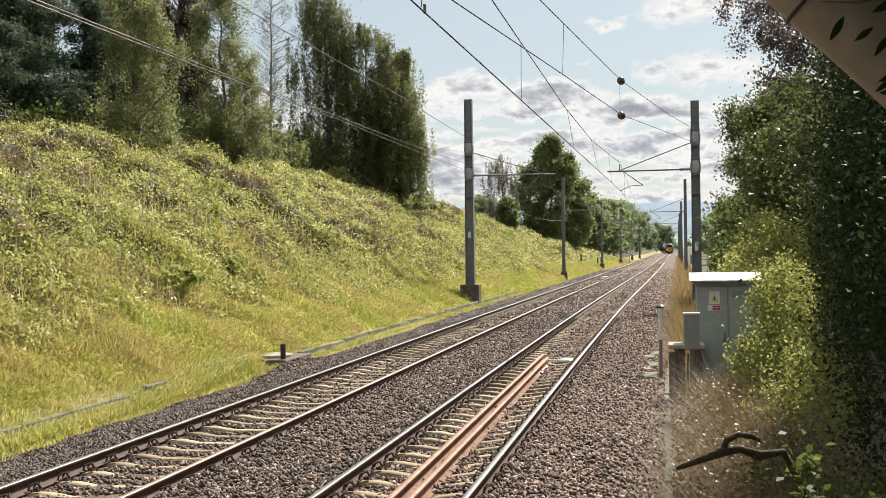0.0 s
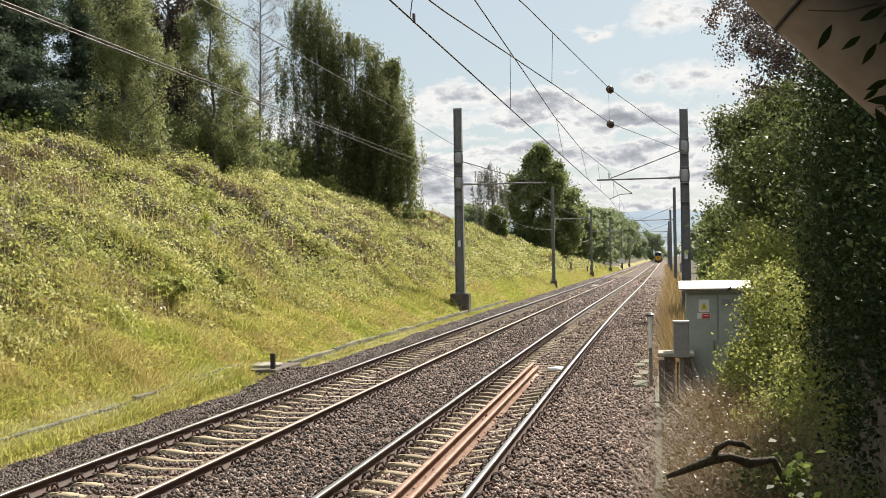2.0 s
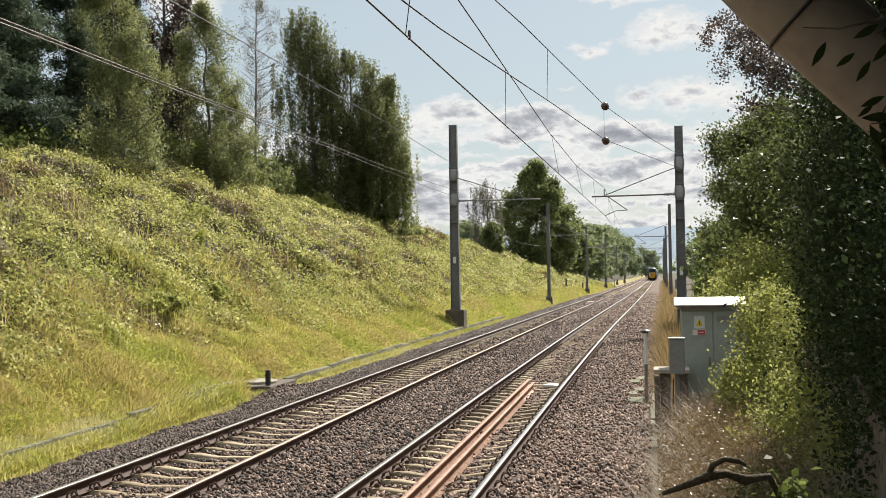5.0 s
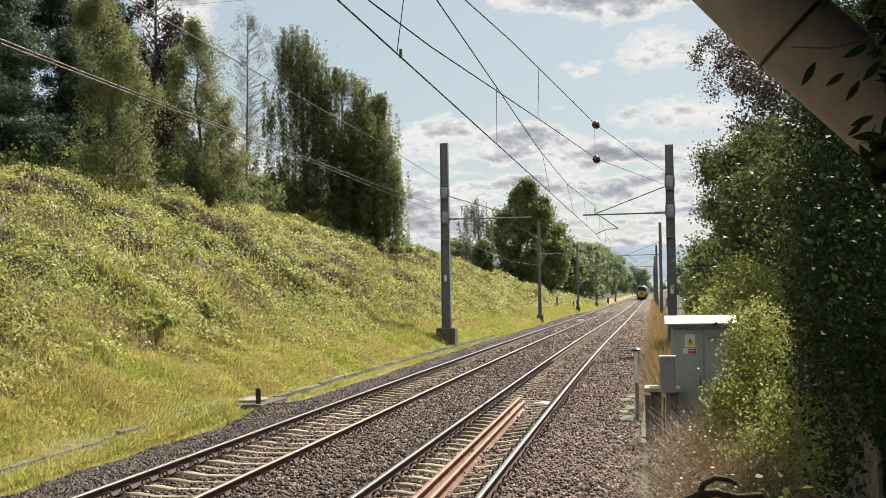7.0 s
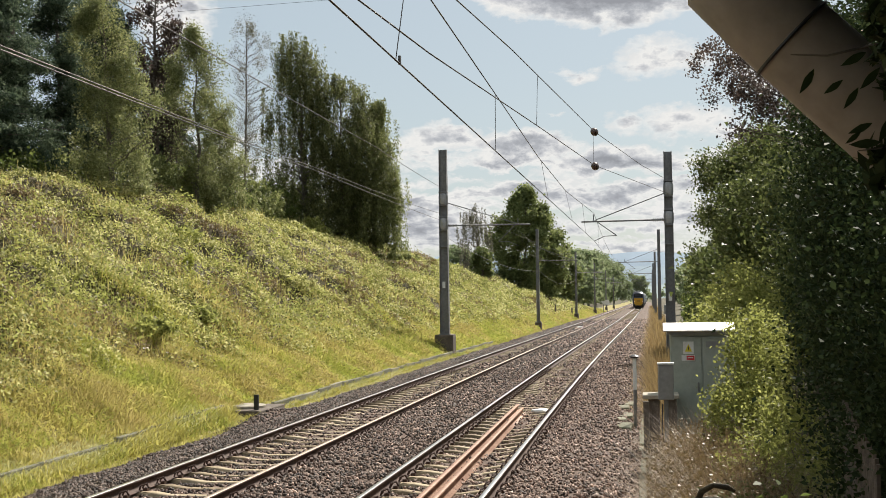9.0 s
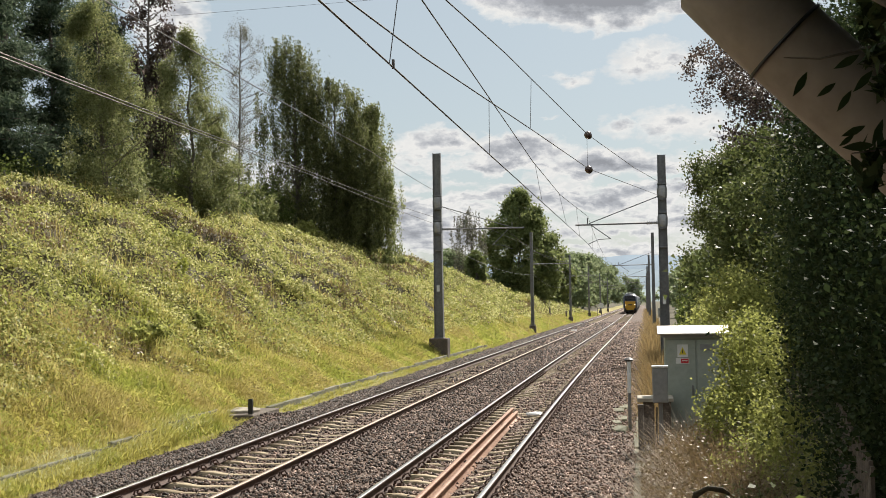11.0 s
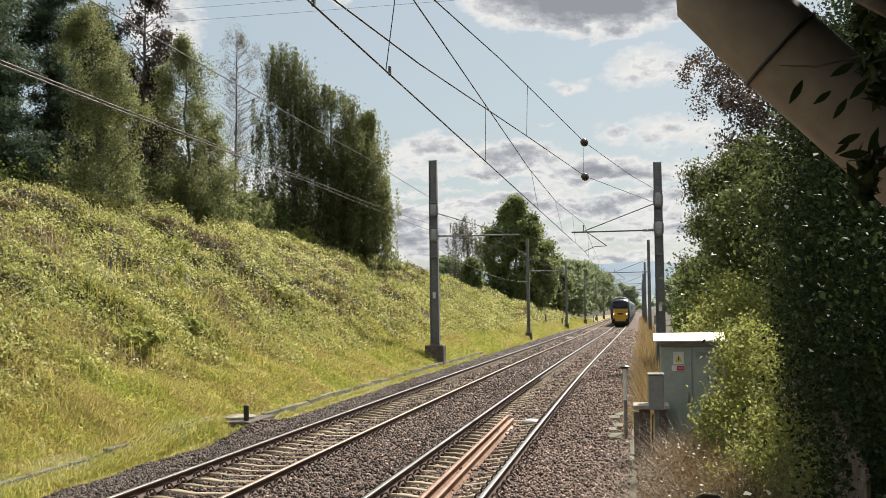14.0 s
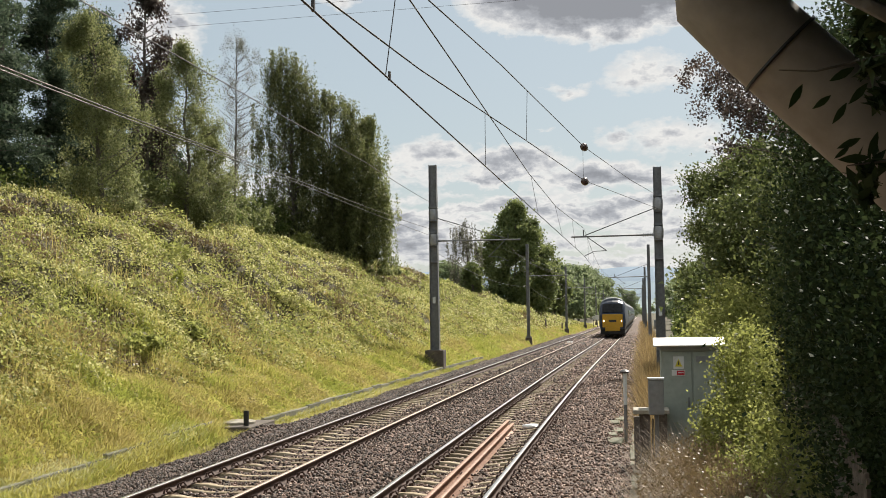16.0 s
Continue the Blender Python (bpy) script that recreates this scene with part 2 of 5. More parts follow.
M["edging"] = material("mossy_edging_concrete", ramp3((0.10, 0.10, 0.06), (0.18, 0.175, 0.115), (0.28, 0.265, 0.19)), 2.5, 0.9, bump=0.4, objrand=0.3)
M["dark_stone"] = material("sooty_ballast_stone", ramp3((0.018, 0.011, 0.007), (0.05, 0.031, 0.021), (0.17, 0.118, 0.088), 0.15, 0.85), 2.0, 0.7, bump=0.3, island=0.75)
leafmat("hedge_leaf", (0.045, 0.06, 0.019), (0.11, 0.135, 0.043), (0.26, 0.285, 0.11), tr=0.46, rough=0.45, spec=0.25)
leafmat("tan_blade", (0.16, 0.105, 0.05), (0.31, 0.22, 0.10), (0.50, 0.38, 0.19), tr=0.45, spec=0.1)


# ---- builders ----
def mesh_np(name, V, Q):
    """A mesh from numpy arrays of vertices and of faces with one number of corners."""
    me = bpy.data.meshes.new(name)
    V = np.asarray(V, np.float32).reshape(-1, 3)
    Q = np.asarray(Q, np.int32)
    k = Q.shape[1]
    me.vertices.add(len(V))
    me.vertices.foreach_set("co", V.ravel())
    me.loops.add(Q.size)
    me.loops.foreach_set("vertex_index", Q.ravel())
    me.polygons.add(len(Q))
    me.polygons.foreach_set("loop_start", np.arange(0, Q.size, k, dtype=np.int32))
    me.polygons.foreach_set("loop_total", np.full(len(Q), k, np.int32))
    me.update(calc_edges=True)
    return me


def place(name, me, mat, parent=None, label="", smooth=False):
    if mat is not None and not me.materials:
        me.materials.append(mat)
    if smooth:
        me.polygons.foreach_set("use_smooth", [True] * len(me.polygons))
    ob = new(name, me)
    if parent is not None:
        ob.parent = parent
    return tagged(ob, label)


def part(name, bm, mat, parent, label="", smooth=False):
    me = bpy.data.meshes.new(name)
    bmesh.ops.recalc_face_normals(bm, faces=bm.faces)
    bm.to_mesh(me)
    bm.free()
    return place(name, me, mat, parent, label, smooth)


def thing(name, m, label, category, group="", kind=""):
    e = new(name)
    e.matrix_basis = m
    return tagged(e, label, category, group, kind)


def add_box(bm, lo, hi, bevel=0.0, m=None):
    r = bmesh.ops.create_cube(bm, size=1)
    c = [(a + b) / 2 for a, b in zip(lo, hi)]
    s = [abs(b - a) for a, b in zip(lo, hi)]
    for v in r["verts"]:
        v.co = Vector((v.co.x * s[0] + c[0], v.co.y * s[1] + c[1], v.co.z * s[2] + c[2]))
        if m is not None:
            v.co = m @ v.co
    if bevel:
        edges = list({e for v in r["verts"] for e in v.link_edges})
        bmesh.ops.bevel(bm, geom=edges, offset=bevel, segments=1, affect="EDGES")
    return bm


def box(lo, hi, bevel=0.0, m=None):
    return add_box(bmesh.new(), lo, hi, bevel, m)


def add_tube(bm, pts, radii, n=8, cap=True):
    """A round tube through points, with a radius for each."""
    pts = [Vector(p) for p in pts]
    if not hasattr(radii, "__len__"):
        radii = [radii] * len(pts)
    rings = []
    for i, p in enumerate(pts):
        d = (pts[min(i + 1, len(pts) - 1)] - pts[max(i - 1, 0)]).normalized()
        u = d.orthogonal().normalized() if i == 0 else (u - d * u.dot(d)).normalized()
        w = d.cross(u)
        rings.append([bm.verts.new(p + (u * math.cos(2 * math.pi * k / n) + w * math.sin(2 * math.pi * k / n)) * radii[i]) for k in range(n)])
    for a, b in zip(rings, rings[1:]):
        for k in range(n):
            bm.faces.new((a[k], a[(k + 1) % n], b[(k + 1) % n], b[k]))
    if cap:
        bm.faces.new(rings[0][::-1])
        bm.faces.new(rings[-1])
    return bm


def tube(pts, radii, n=8):
    return add_tube(bmesh.new(), pts, radii, n)


def lattice(seed):
    return np.random.default_rng(seed).random((64, 64))


LAT = [lattice(s) for s in (1, 2, 3, 4)]


def vnoise(x, y, s, k=0):
    """Smooth value noise from 0 to 1 over the plan, with cells of s metres."""
    x, y = np.asarray(x, float) / s + 100, np.asarray(y, float) / s + 100
    i, j = np.floor(x).astype(int), np.floor(y).astype(int)
    fx, fy = x - i, y - j
    fx, fy = fx * fx * (3 - 2 * fx), fy * fy * (3 - 2 * fy)
    L = LAT[k]
    a, b = L[i % 64, j % 64], L[(i + 1) % 64, j % 64]
    c, d = L[i % 64, (j + 1) % 64], L[(i + 1) % 64, (j + 1) % 64]
    return (a * (1 - fx) + b * fx) * (1 - fy) + (c * (1 - fx) + d * fx) * fy


# ---- the plan ----
def bend(y):
    """How far the line swings to the right at y."""
    y = np.asarray(y, float)
    t = np.clip(y - 25, 0, 50)
    return 0.0105 * t * t / 100 + 0.0095 * np.clip(y - 75, 0, 55) + 0.0055 * np.maximum(y - 130, 0)


NEAR, FAR, HALF = -2.74, -6.14, 0.7525       # the two tracks' middle lines, half the distance between rail heads
BANK_X = np.array([-400, -60, -26, -22, -19, -16, -12.5, -10.6, -9.9, -9.4, -9.05, -8.85, 0.2, 0.6, 2, 5, 10, 25, 60, 400], float)
BANK_Z = np.array([7.6, 7.6, 7.3, 6.9, 5.4, 3.6, 1.55, 0.62, 0.14, -0.14, -0.26, -0.6, -0.6, -0.38, -0.3, 0.3, 1.0, 1.2, 1.0, 1.0])
SINK_Y = np.array([0, 42, 60, 84, 118, 222, 300, 500, 5000], float)
SINK_K = np.array([0.87, 0.87, 0.96, 0.92, 0.82, 0.40, 0.12, 0.05, 0.0])


def mound(x, y):
    """Height of the bramble hummocks."""
    on = np.clip((-11.0 - x) / 2.5, 0, 1)
    return on * (0.8 * vnoise(x, y, 2.8) + 0.95 * vnoise(x, y, 1.25, 1) + 0.5 * vnoise(x, y, 0.62, 2) - 0.62)


def ground_z(x, y, hummocks=True):
    x, y = np.asarray(x, float), np.asarray(y, float)
    u = x - bend(y)
    z = np.interp(u, BANK_X, BANK_Z)
    k = np.interp(y, SINK_Y, SINK_K)
    z = np.where(z > 0, z * k, z)
    z = z + 0.2 * np.exp(-((y - 26) / 3.2) ** 2) * np.clip((-8.95 - u) / 0.4, 0, 1) * (u > -40)
    if hummocks:
        z = z + mound(u, y) * np.clip(k * 1.5, 0, 1)
    return z


def build_ground():
    xs = np.concatenate([np.array([-2500, -1200, -600, -300, -150, -90, -60, -45, -36, -30]), np.arange(-27, -8.2, 0.45), np.arange(-8.2, 0.3, 1.4),
                         np.arange(0.3, 6, 0.6), np.array([7, 9, 12, 17, 25, 40, 70, 130, 300, 700, 1500, 2500])])
    ys = np.concatenate([np.array([-600, -200, -60, -20, -5]), np.arange(0, 70, 0.6), np.arange(70, 140, 1.2), np.arange(140, 320, 5), np.array([330, 360, 400, 450, 520, 600, 800, 1100, 1600, 2400, 3600])])
    X, Y = np.meshgrid(xs, ys)
    Z = ground_z(X, Y)
    V = np.stack([X, Y, Z], -1).reshape(-1, 3)
    n = len(xs)
    i, j = np.meshgrid(np.arange(n - 1), np.arange(len(ys) - 1))
    a = (j * n + i).ravel()
    me = mesh_np("ground", V, np.stack([a, a + 1, a + n + 1, a + n], 1))
    me.materials.append(M["soil"])
    me.materials.append(M["thatch"])
    u = (X - bend(Y)).ravel()[a] + 1.6 * (vnoise(X, Y, 1.5, 2).ravel()[a] - 0.5)
    me.polygons.foreach_set("material_index", ((u > -11.9) & (u < -8.0)).astype(np.int32))
    place("ground", me, None, smooth=True)
    tagged(bpy.data.objects["ground"], "grassy cutting ground with rough soil", "ground", kind="structure")


build_ground()


def build_hills():
    """Far ridges behind the end of the line, blue haze put into their colour."""
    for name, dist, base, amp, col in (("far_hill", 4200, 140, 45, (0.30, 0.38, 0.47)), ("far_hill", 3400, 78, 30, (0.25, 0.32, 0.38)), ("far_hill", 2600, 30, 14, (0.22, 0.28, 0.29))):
        xs = np.linspace(-2600, 2600, 90)
        top = base + amp * (vnoise(xs, xs * 0 + dist, 520) - 0.5) + amp * 0.3 * (vnoise(xs, xs * 0 + dist, 120, 1) - 0.5)
        V = np.concatenate([np.stack([xs, xs * 0 + dist, xs * 0 - 30], 1), np.stack([xs, xs * 0 + dist + 150, top], 1), np.stack([xs, xs * 0 + dist + 900, xs * 0 - 30], 1)])
        n = len(xs)
        a = np.arange(n - 1)
        Q = np.concatenate([np.stack([a, a + 1, a + n + 1, a + n], 1), np.stack([a + n, a + n + 1, a + 2 * n + 1, a + 2 * n], 1)])
        mat = material("haze_tinted_hillside", ramp3(tuple(c * 0.9 for c in col), col, tuple(c * 1.1 for c in col)), 0.004, 0.95, bump=0)
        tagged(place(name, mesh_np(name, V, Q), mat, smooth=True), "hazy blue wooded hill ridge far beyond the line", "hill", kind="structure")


build_hills()

# ---- permanent way ----
RAIL = [(-0.07, -0.159), (0.07, -0.159), (0.07, -0.148), (0.012, -0.128), (0.009, -0.045), (0.035, -0.034), (0.035, -0.006), (0.027, 0.0),
        (-0.027, 0.0), (-0.035, -0.006), (-0.035, -0.034), (-0.009, -0.045), (-0.012, -0.128), (-0.07, -0.148)]


def rail_mesh(name, x0, ys, top_mat, side_mat, follow=True, z=0.0, x1=None, section=RAIL):
    n = len(section)
    V = []
    for y in ys:
        f = (y - ys[0]) / (ys[-1] - ys[0])
        x = (x0 + float(bend(y))) if follow else x0 + (x1 - x0) * f
        V += [(x + a, y, z + b) for a, b in section]
    Q = [(i * n + k, i * n + (k + 1) % n, (i + 1) * n + (k + 1) % n, (i + 1) * n + k) for i in range(len(ys) - 1) for k in range(n)]
    me = mesh_np(name, V, Q)
    me.materials.append(side_mat)
    me.materials.append(top_mat)
    me.polygons.foreach_set("material_index", [1 if (i % n) in (6, 7, 8) else 0 for i in range(len(Q))])
    bm = bmesh.new()
    bm.from_mesh(me)
    bm.faces.new([bm.verts[i] for i in range(n)] if not bm.verts.ensure_lookup_table() else [])
    bm.faces.new([bm.verts[len(bm.verts) - n + i] for i in range(n)])
    bmesh.ops.recalc_face_normals(bm, faces=bm.faces)
    bm.to_mesh(me)
    bm.free()
    return me


def sleeper_mesh():
    """A prestressed concrete sleeper: tapered sides, lower waist in the middle."""
    st = [(-1.25, 0.105, -0.20), (-1.22, 0.11, -0.163), (-0.5, 0.105, -0.168), (-0.25, 0.09, -0.205), (0.25, 0.09, -0.205), (0.5, 0.105, -0.168), (1.22, 0.11, -0.163), (1.25, 0.105, -0.20)]
    V, Q = [], []
    for x, w, z in st:
        V += [(x, -w - 0.03, -0.36), (x, -w, z), (x, w, z), (x, w + 0.03, -0.36)]
    for i in range(len(st) - 1):
        for k in range(3):
            Q.append((i * 4 + k, i * 4 + k + 1, i * 4 + k + 5, i * 4 + k + 4))
    Q += [(0, 1, 2, 3), (28, 31, 30, 29)]
    return mesh_np("sleeper", V, Q)


def clip_mesh():
    """A sprung rail clip: a bent rod arched over its shoulder."""
    bm = bmesh.new()
    add_tube(bm, [(-0.045, -0.07, 0.0), (-0.03, -0.06, 0.06), (0.035, -0.03, 0.085), (0.06, 0.0, 0.03), (0.03, 0.045, 0.075), (-0.03, 0.06, 0.06), (-0.05, 0.06, 0.01)], 0.0135, 5)
    add_box(bm, (0.0, -0.05, -0.012), (0.06, 0.05, 0.03))
    me = bpy.data.meshes.new("rail_clip")
    bm.to_mesh(me)
    bm.free()
    return me


SLEEPER, CLIP = sleeper_mesh(), clip_mesh()
SLEEPER.materials.append(M["sleeper"])
CLIP.materials.append(M["rust"])


def build_track(mid, name_label, phase, dull):
    tr = thing("railway_track", pose(0, 0, 0), name_label, "railway track", "running lines")
    ys = np.concatenate([np.arange(-10, 100, 4.0), np.arange(100, 700, 20.0), np.array([720.0])])
    for s in (-1, 1):
        top = M["rail_top_dull"] if (dull and s > 0) else M["rail_top"]
        place("rail", rail_mesh("rail", mid + s * HALF, ys, top, M["rust"]), None, tr, "worn steel rail with bright running surface")
    y = 8.0 + phase - 0.65 * 27
    rest = []
    while y < 320:
        x = mid + float(bend(y))
        if y < 62:
            o = place("sleeper", SLEEPER, None, tr)
            o.matrix_basis = pose(x + random.uniform(-0.015, 0.015), y, 0, 0, 0, random.uniform(-0.5, 0.5))
            if 8 < y < 46:
                for s in (-1, 1):
                    for side in (-1, 1):
                        c = place("rail_clip", CLIP, None, o)
                        c.matrix_basis = pose(s * HALF + side * 0.105, 0, -0.135, 0, 0, 180 if side < 0 else 0)
        else:
            rest.append((x, y))
        y += 0.65
    base = np.array([v.co[:] for v in SLEEPER.vertices])
    V = np.concatenate([base + np.array([x, yy, 0]) for x, yy in rest])
    Q0 = np.array([tuple(p.vertices) for p in SLEEPER.polygons])
    Q = np.concatenate([Q0 + i * len(base) for i in range(len(rest))])
    tagged(place("sleeper_stretch", mesh_np("sleeper_stretch", V, Q), M["sleeper"], tr), kind="stuff")
    return tr


build_track(NEAR, "railway track with bright rails on concrete sleepers in ballast", 0.1, False)
build_track(FAR, "railway track with rust-sided rails on concrete sleepers", 0.35, True)


def bed_z(u, y):
    """Top of the ballast: level with the sleepers, falling away at both shoulders."""
    z = np.interp(u, [-9.25, -8.9, -7.6, -7.0, -6.8, -5.5, -5.3, -5.0, -3.9, -3.6, -3.4, -2.1, -1.9, -1.6, -0.7, -0.15, 0.5], [-0.5, -0.36, -0.15, -0.135, -0.215, -0.215, -0.135, -0.12, -0.12, -0.135, -0.215, -0.215, -0.135, -0.125, -0.16, -0.33, -0.42])
    z = z + 0.2 * np.exp(-((y - 29) / 1.8) ** 2) * np.clip((-8.2 - u) / 0.4, 0, 1)
    return z + 0.035 * (vnoise(u, y, 0.5) - 0.5) + 0.05 * (vnoise(u, y, 1.7, 1) - 0.5)


def build_ballast():
    xs = np.arange(-9.0, 0.55, 0.16)
    ys = np.concatenate([np.arange(-12, 10, 1.0), np.arange(10, 60, 0.3), np.arange(60, 200, 2.0), np.arange(200, 730, 15.0)])
    U, Y = np.meshgrid(xs, ys)
    V = np.stack([U + bend(Y), Y, bed_z(U, Y)], -1).reshape(-1, 3)
    n = len(xs)
    i, j = np.meshgrid(np.arange(n - 1), np.arange(len(ys) - 1))
    a = (j * n + i).ravel()
    tagged(place("ballast_bed", mesh_np("ballast_bed", V, np.stack([a, a + 1, a + n + 1, a + n], 1)), M["ballast"], smooth=True),
           "crushed stone ballast bed, grey-brown", "ballast", kind="structure")
    # loose stones on the bed
    N = 105000
    f = rng.random(N)
    Y = 11.0 * (150 / 11.0) ** (f ** 1.3)
    U = np.where(rng.random(N) < 0.16, rng.uniform(-9.1, -6.95, N), rng.uniform(-9.1, 0.35, N))
    s = rng.uniform(0.016, 0.034, N) * (1 + np.clip(Y - 25, 0, 130) / 45)
    C = np.stack([U + bend(Y), Y, bed_z(U, Y) + s * 0.35], 1)
    clear = np.ones(N, bool)
    for mid in (NEAR, FAR):           # keep the rails and most sleeper tops clear
        for q in (-HALF, HALF):
            clear &= np.abs(U - mid - q) > 0.10
    ph = np.where(U > -4.4, 0.1, 0.35)
    on = np.abs(((Y - 8.0 - ph + 0.325) % 0.65) - 0.325) < 0.12
    inside = (np.abs(U - NEAR) < 0.68) | (np.abs(U - FAR) < 0.68)
    clear &= ~(on & inside & (rng.random(N) < 0.9))
    C, s = C[clear], s[clear]
    N = len(C)
    oct_ = np.array([(1, 0, 0), (-1, 0, 0), (0, 1, 0), (0, -1, 0), (0, 0, 1), (0, 0, -1)], float)
    A = rng.normal(size=(N, 3, 3))
    Qm, _ = np.linalg.qr(A)
    shape = oct_[None] * rng.uniform(0.65, 1.45, (N, 6, 1)) + rng.normal(0, 0.22, (N, 6, 3))
    V = np.einsum("nij,nkj->nki", Qm, shape * s[:, None, None]) + C[:, None, :]
    tri = np.array([(0, 2, 4), (2, 1, 4), (1, 3, 4), (3, 0, 4), (2, 0, 5), (1, 2, 5), (3, 1, 5), (0, 3, 5)])
    sooty = (C[:, 0] - bend(C[:, 1])) < -6.98 + rng.normal(0, 0.12, N)
    sooty |= ((C[:, 0] - bend(C[:, 1])) < -3.65) & (rng.random(N) < 0.55)
    for mask, mat, label in ((~sooty, "stone", "loose angular red-brown ballast stones between the rails"), (sooty, "dark_stone", "sooty dark ballast stones on the far shoulder and between the tracks")):
        n = int(mask.sum())
        faces = (tri[None] + 6 * np.arange(n)[:, None, None]).reshape(-1, 3)
        tagged(place("ballast_stones", mesh_np("ballast_stones", V[mask], faces), M[mat]), label, "ballast", kind="stuff")


build_ballast()


def build_loose_rails():
    ys = np.arange(7.0, 29.9, 3.27)
    for x0, x1, e in ((-2.72, -2.93, 0.0), (-2.50, -2.74, -0.9)):
        t = thing("spare_rail", pose(0, 0, 0), "rusty orange spare rail lying loose between the running rails", "rail", "spare rails in the four-foot")
        place("rail_bar", rail_mesh("rail_bar", x0, ys + e, M["new_rust"], M["new_rust"], False, -0.045, x1), None, t)


build_loose_rails()


# ---- overhead line ----
def i_section(bm, h, w0, z0):
    """A tapering H-section column: two flanges and a web."""
    for dx in (-1, 1):
        add_box(bm, (dx * w0 / 2 - 0.008, -w0 / 2, z0), (dx * w0 / 2 + 0.008, w0 / 2, h))
    add_box(bm, (-w0 / 2 + 0.008, -0.006, z0), (w0 / 2 - 0.008, 0.006, h))


def insulator_bm(p0, p1, r=0.085, sheds=6):
    p0, p1 = Vector(p0), Vector(p1)
    pts, rad = [], []
    for i in range(sheds):
        for f, q in ((0.0, 0.45), (0.35, 1.0), (0.55, 1.0), (0.95, 0.45)):
            pts.append(p0.lerp(p1, (i + f) / sheds))
            rad.append(r * q)
    return tube(pts, rad, 9)


def build_mast(x, y, base, top, side, label, w=0.30, reach=3.5, tube_z=5.62, detail=True, contact=4.78, reg=0.0, stay=1.1):
    """A lattice-free steel mast with clamps, a cantilever tube to the track side, its stay, and the registration arm."""
    m = thing("catenary_mast", pose(x, y, 0), label, "catenary mast", "overhead line masts")
    bm = bmesh.new()
    i_section(bm, top, w, base + 0.35)
    for v in bm.verts:
        k = 1.0 + 0.2 * (top - v.co.z) / (top - base)
        v.co.x, v.co.y = v.co.x * k, v.co.y * k
    part("column", bm, M["galv"], m)
    q = 0.45 if detail else 0.28
    part("foundation", box((-q, -q, base - 0.95), (q, q, base + 0.36), 0.03), M["dark_concrete"], m, "concrete foundation block coloured dark for its shade")
    bm = box((-0.26, -0.26, base + 0.36), (0.26, 0.26, base + 0.40))
    for sx in (-0.2, 0.2):
        for sy in (-0.2, 0.2):
            add_tube(bm, [(sx, sy, base + 0.4), (sx, sy, base + 0.5)], 0.02, 6)
    part("base_plate", bm, M["galv"], m)
    s = side
    if detail:
        for zc in (tube_z + 0.42, tube_z + 1.62):
            part("clamp", box((-w / 2 - 0.03, -w / 2 - 0.03, zc - 0.05), (w / 2 + 0.03, w / 2 + 0.03, zc + 0.02), 0.01), M["galv"], m)
            rr = w * 0.62
            part("insulating_sleeve", tube([(0, 0, zc - 0.62), (0, 0, zc - 0.56), (0, 0, zc - 0.44), (0, 0, zc - 0.2), (0, 0, zc - 0.07)], [rr * 0.9, rr * 1.0, rr * 1.08, rr * 1.08, rr * 0.95], 16), M["insulator"], m, "pale grey barrel-shaped sleeve", smooth=True)
            part("clamp", box((-w / 2 - 0.02, -w / 2 - 0.02, zc - 0.68), (w / 2 + 0.02, w / 2 + 0.02, zc - 0.63), 0.01), M["galv"], m)
        part("clamp", box((-w / 2 - 0.02, -w / 2 - 0.02, tube_z - 1.05), (w / 2 + 0.02, w / 2 + 0.02, tube_z - 0.99), 0.01), M["galv"], m)
        part("number_plate", box((-0.07, -w / 2 - 0.02, base + 2.6), (0.07, -w / 2 - 0.008, base + 2.9)), M["white"], m, "small white plate")
    part("cantilever_tube", tube([(s * w / 2, 0, tube_z), (s * (w / 2 + reach), 0, tube_z - 0.02)], 0.036, 8), M["galv"], m)
    part("insulator", insulator_bm((s * (w / 2 + 0.05), 0, tube_z), (s * (w / 2 + 0.5), 0, tube_z), 0.07, 6), M["insulator"], m, "pale grey glazed insulator")
    part("stay_tube", tube([(s * w / 2, 0, tube_z + stay), (s * (w / 2 + reach * 0.84), 0, tube_z + 0.03)], 0.02, 6), M["galv"], m)
    cx = s * (w / 2 + reach) * 0.86
    part("wire_saddle", tube([(cx, 0, tube_z), (cx, 0, tube_z + 0.28)], 0.022, 6), M["galv"], m)
    part("drop_bracket", tube([(cx - s * 0.1, 0, tube_z), (cx - s * 0.95, 0, contact + 0.22)], 0.02, 6), M["galv"], m)
    part("registration_arm", tube([(cx - s * 0.95, 0, contact + 0.22), (cx - s * 0.45, 0, contact + 0.2), (cx + s * reg, 0, contact)], 0.015, 6), M["galv"], m)
    return m


R_X, L_X, L_Y = 1.12, -9.42, 61
build_mast(R_X, 54, -0.35, 8.45, -1, "grey steel catenary mast with cantilever arm beside the hedge", w=0.32, reach=3.45)
build_mast(L_X, L_Y, 0.38, 9.65, 1, "grey steel catenary mast on concrete block at the bank foot", w=0.35, reach=4.0, tube_z=5.98, contact=4.95)
for yy, dx, tp in ((117, -0.30, 8.5), (174, -0.5, 8.5), (229, -0.6, 8.4), (286, -0.6, 8.4), (343, -0.6, 8.4)):
    build_mast(R_X + float(bend(yy)) + dx, yy, -0.35, tp, -1, "dark steel catenary mast with cantilever arm", w=0.24, reach=3.45, detail=False)
for yy in (108, 163, 218, 274, 330):
    build_mast(-9.3 + float(bend(yy)), yy, 0.05, 8.3, 1, "dark steel catenary mast on the bank side", w=0.22, reach=3.3, detail=False)


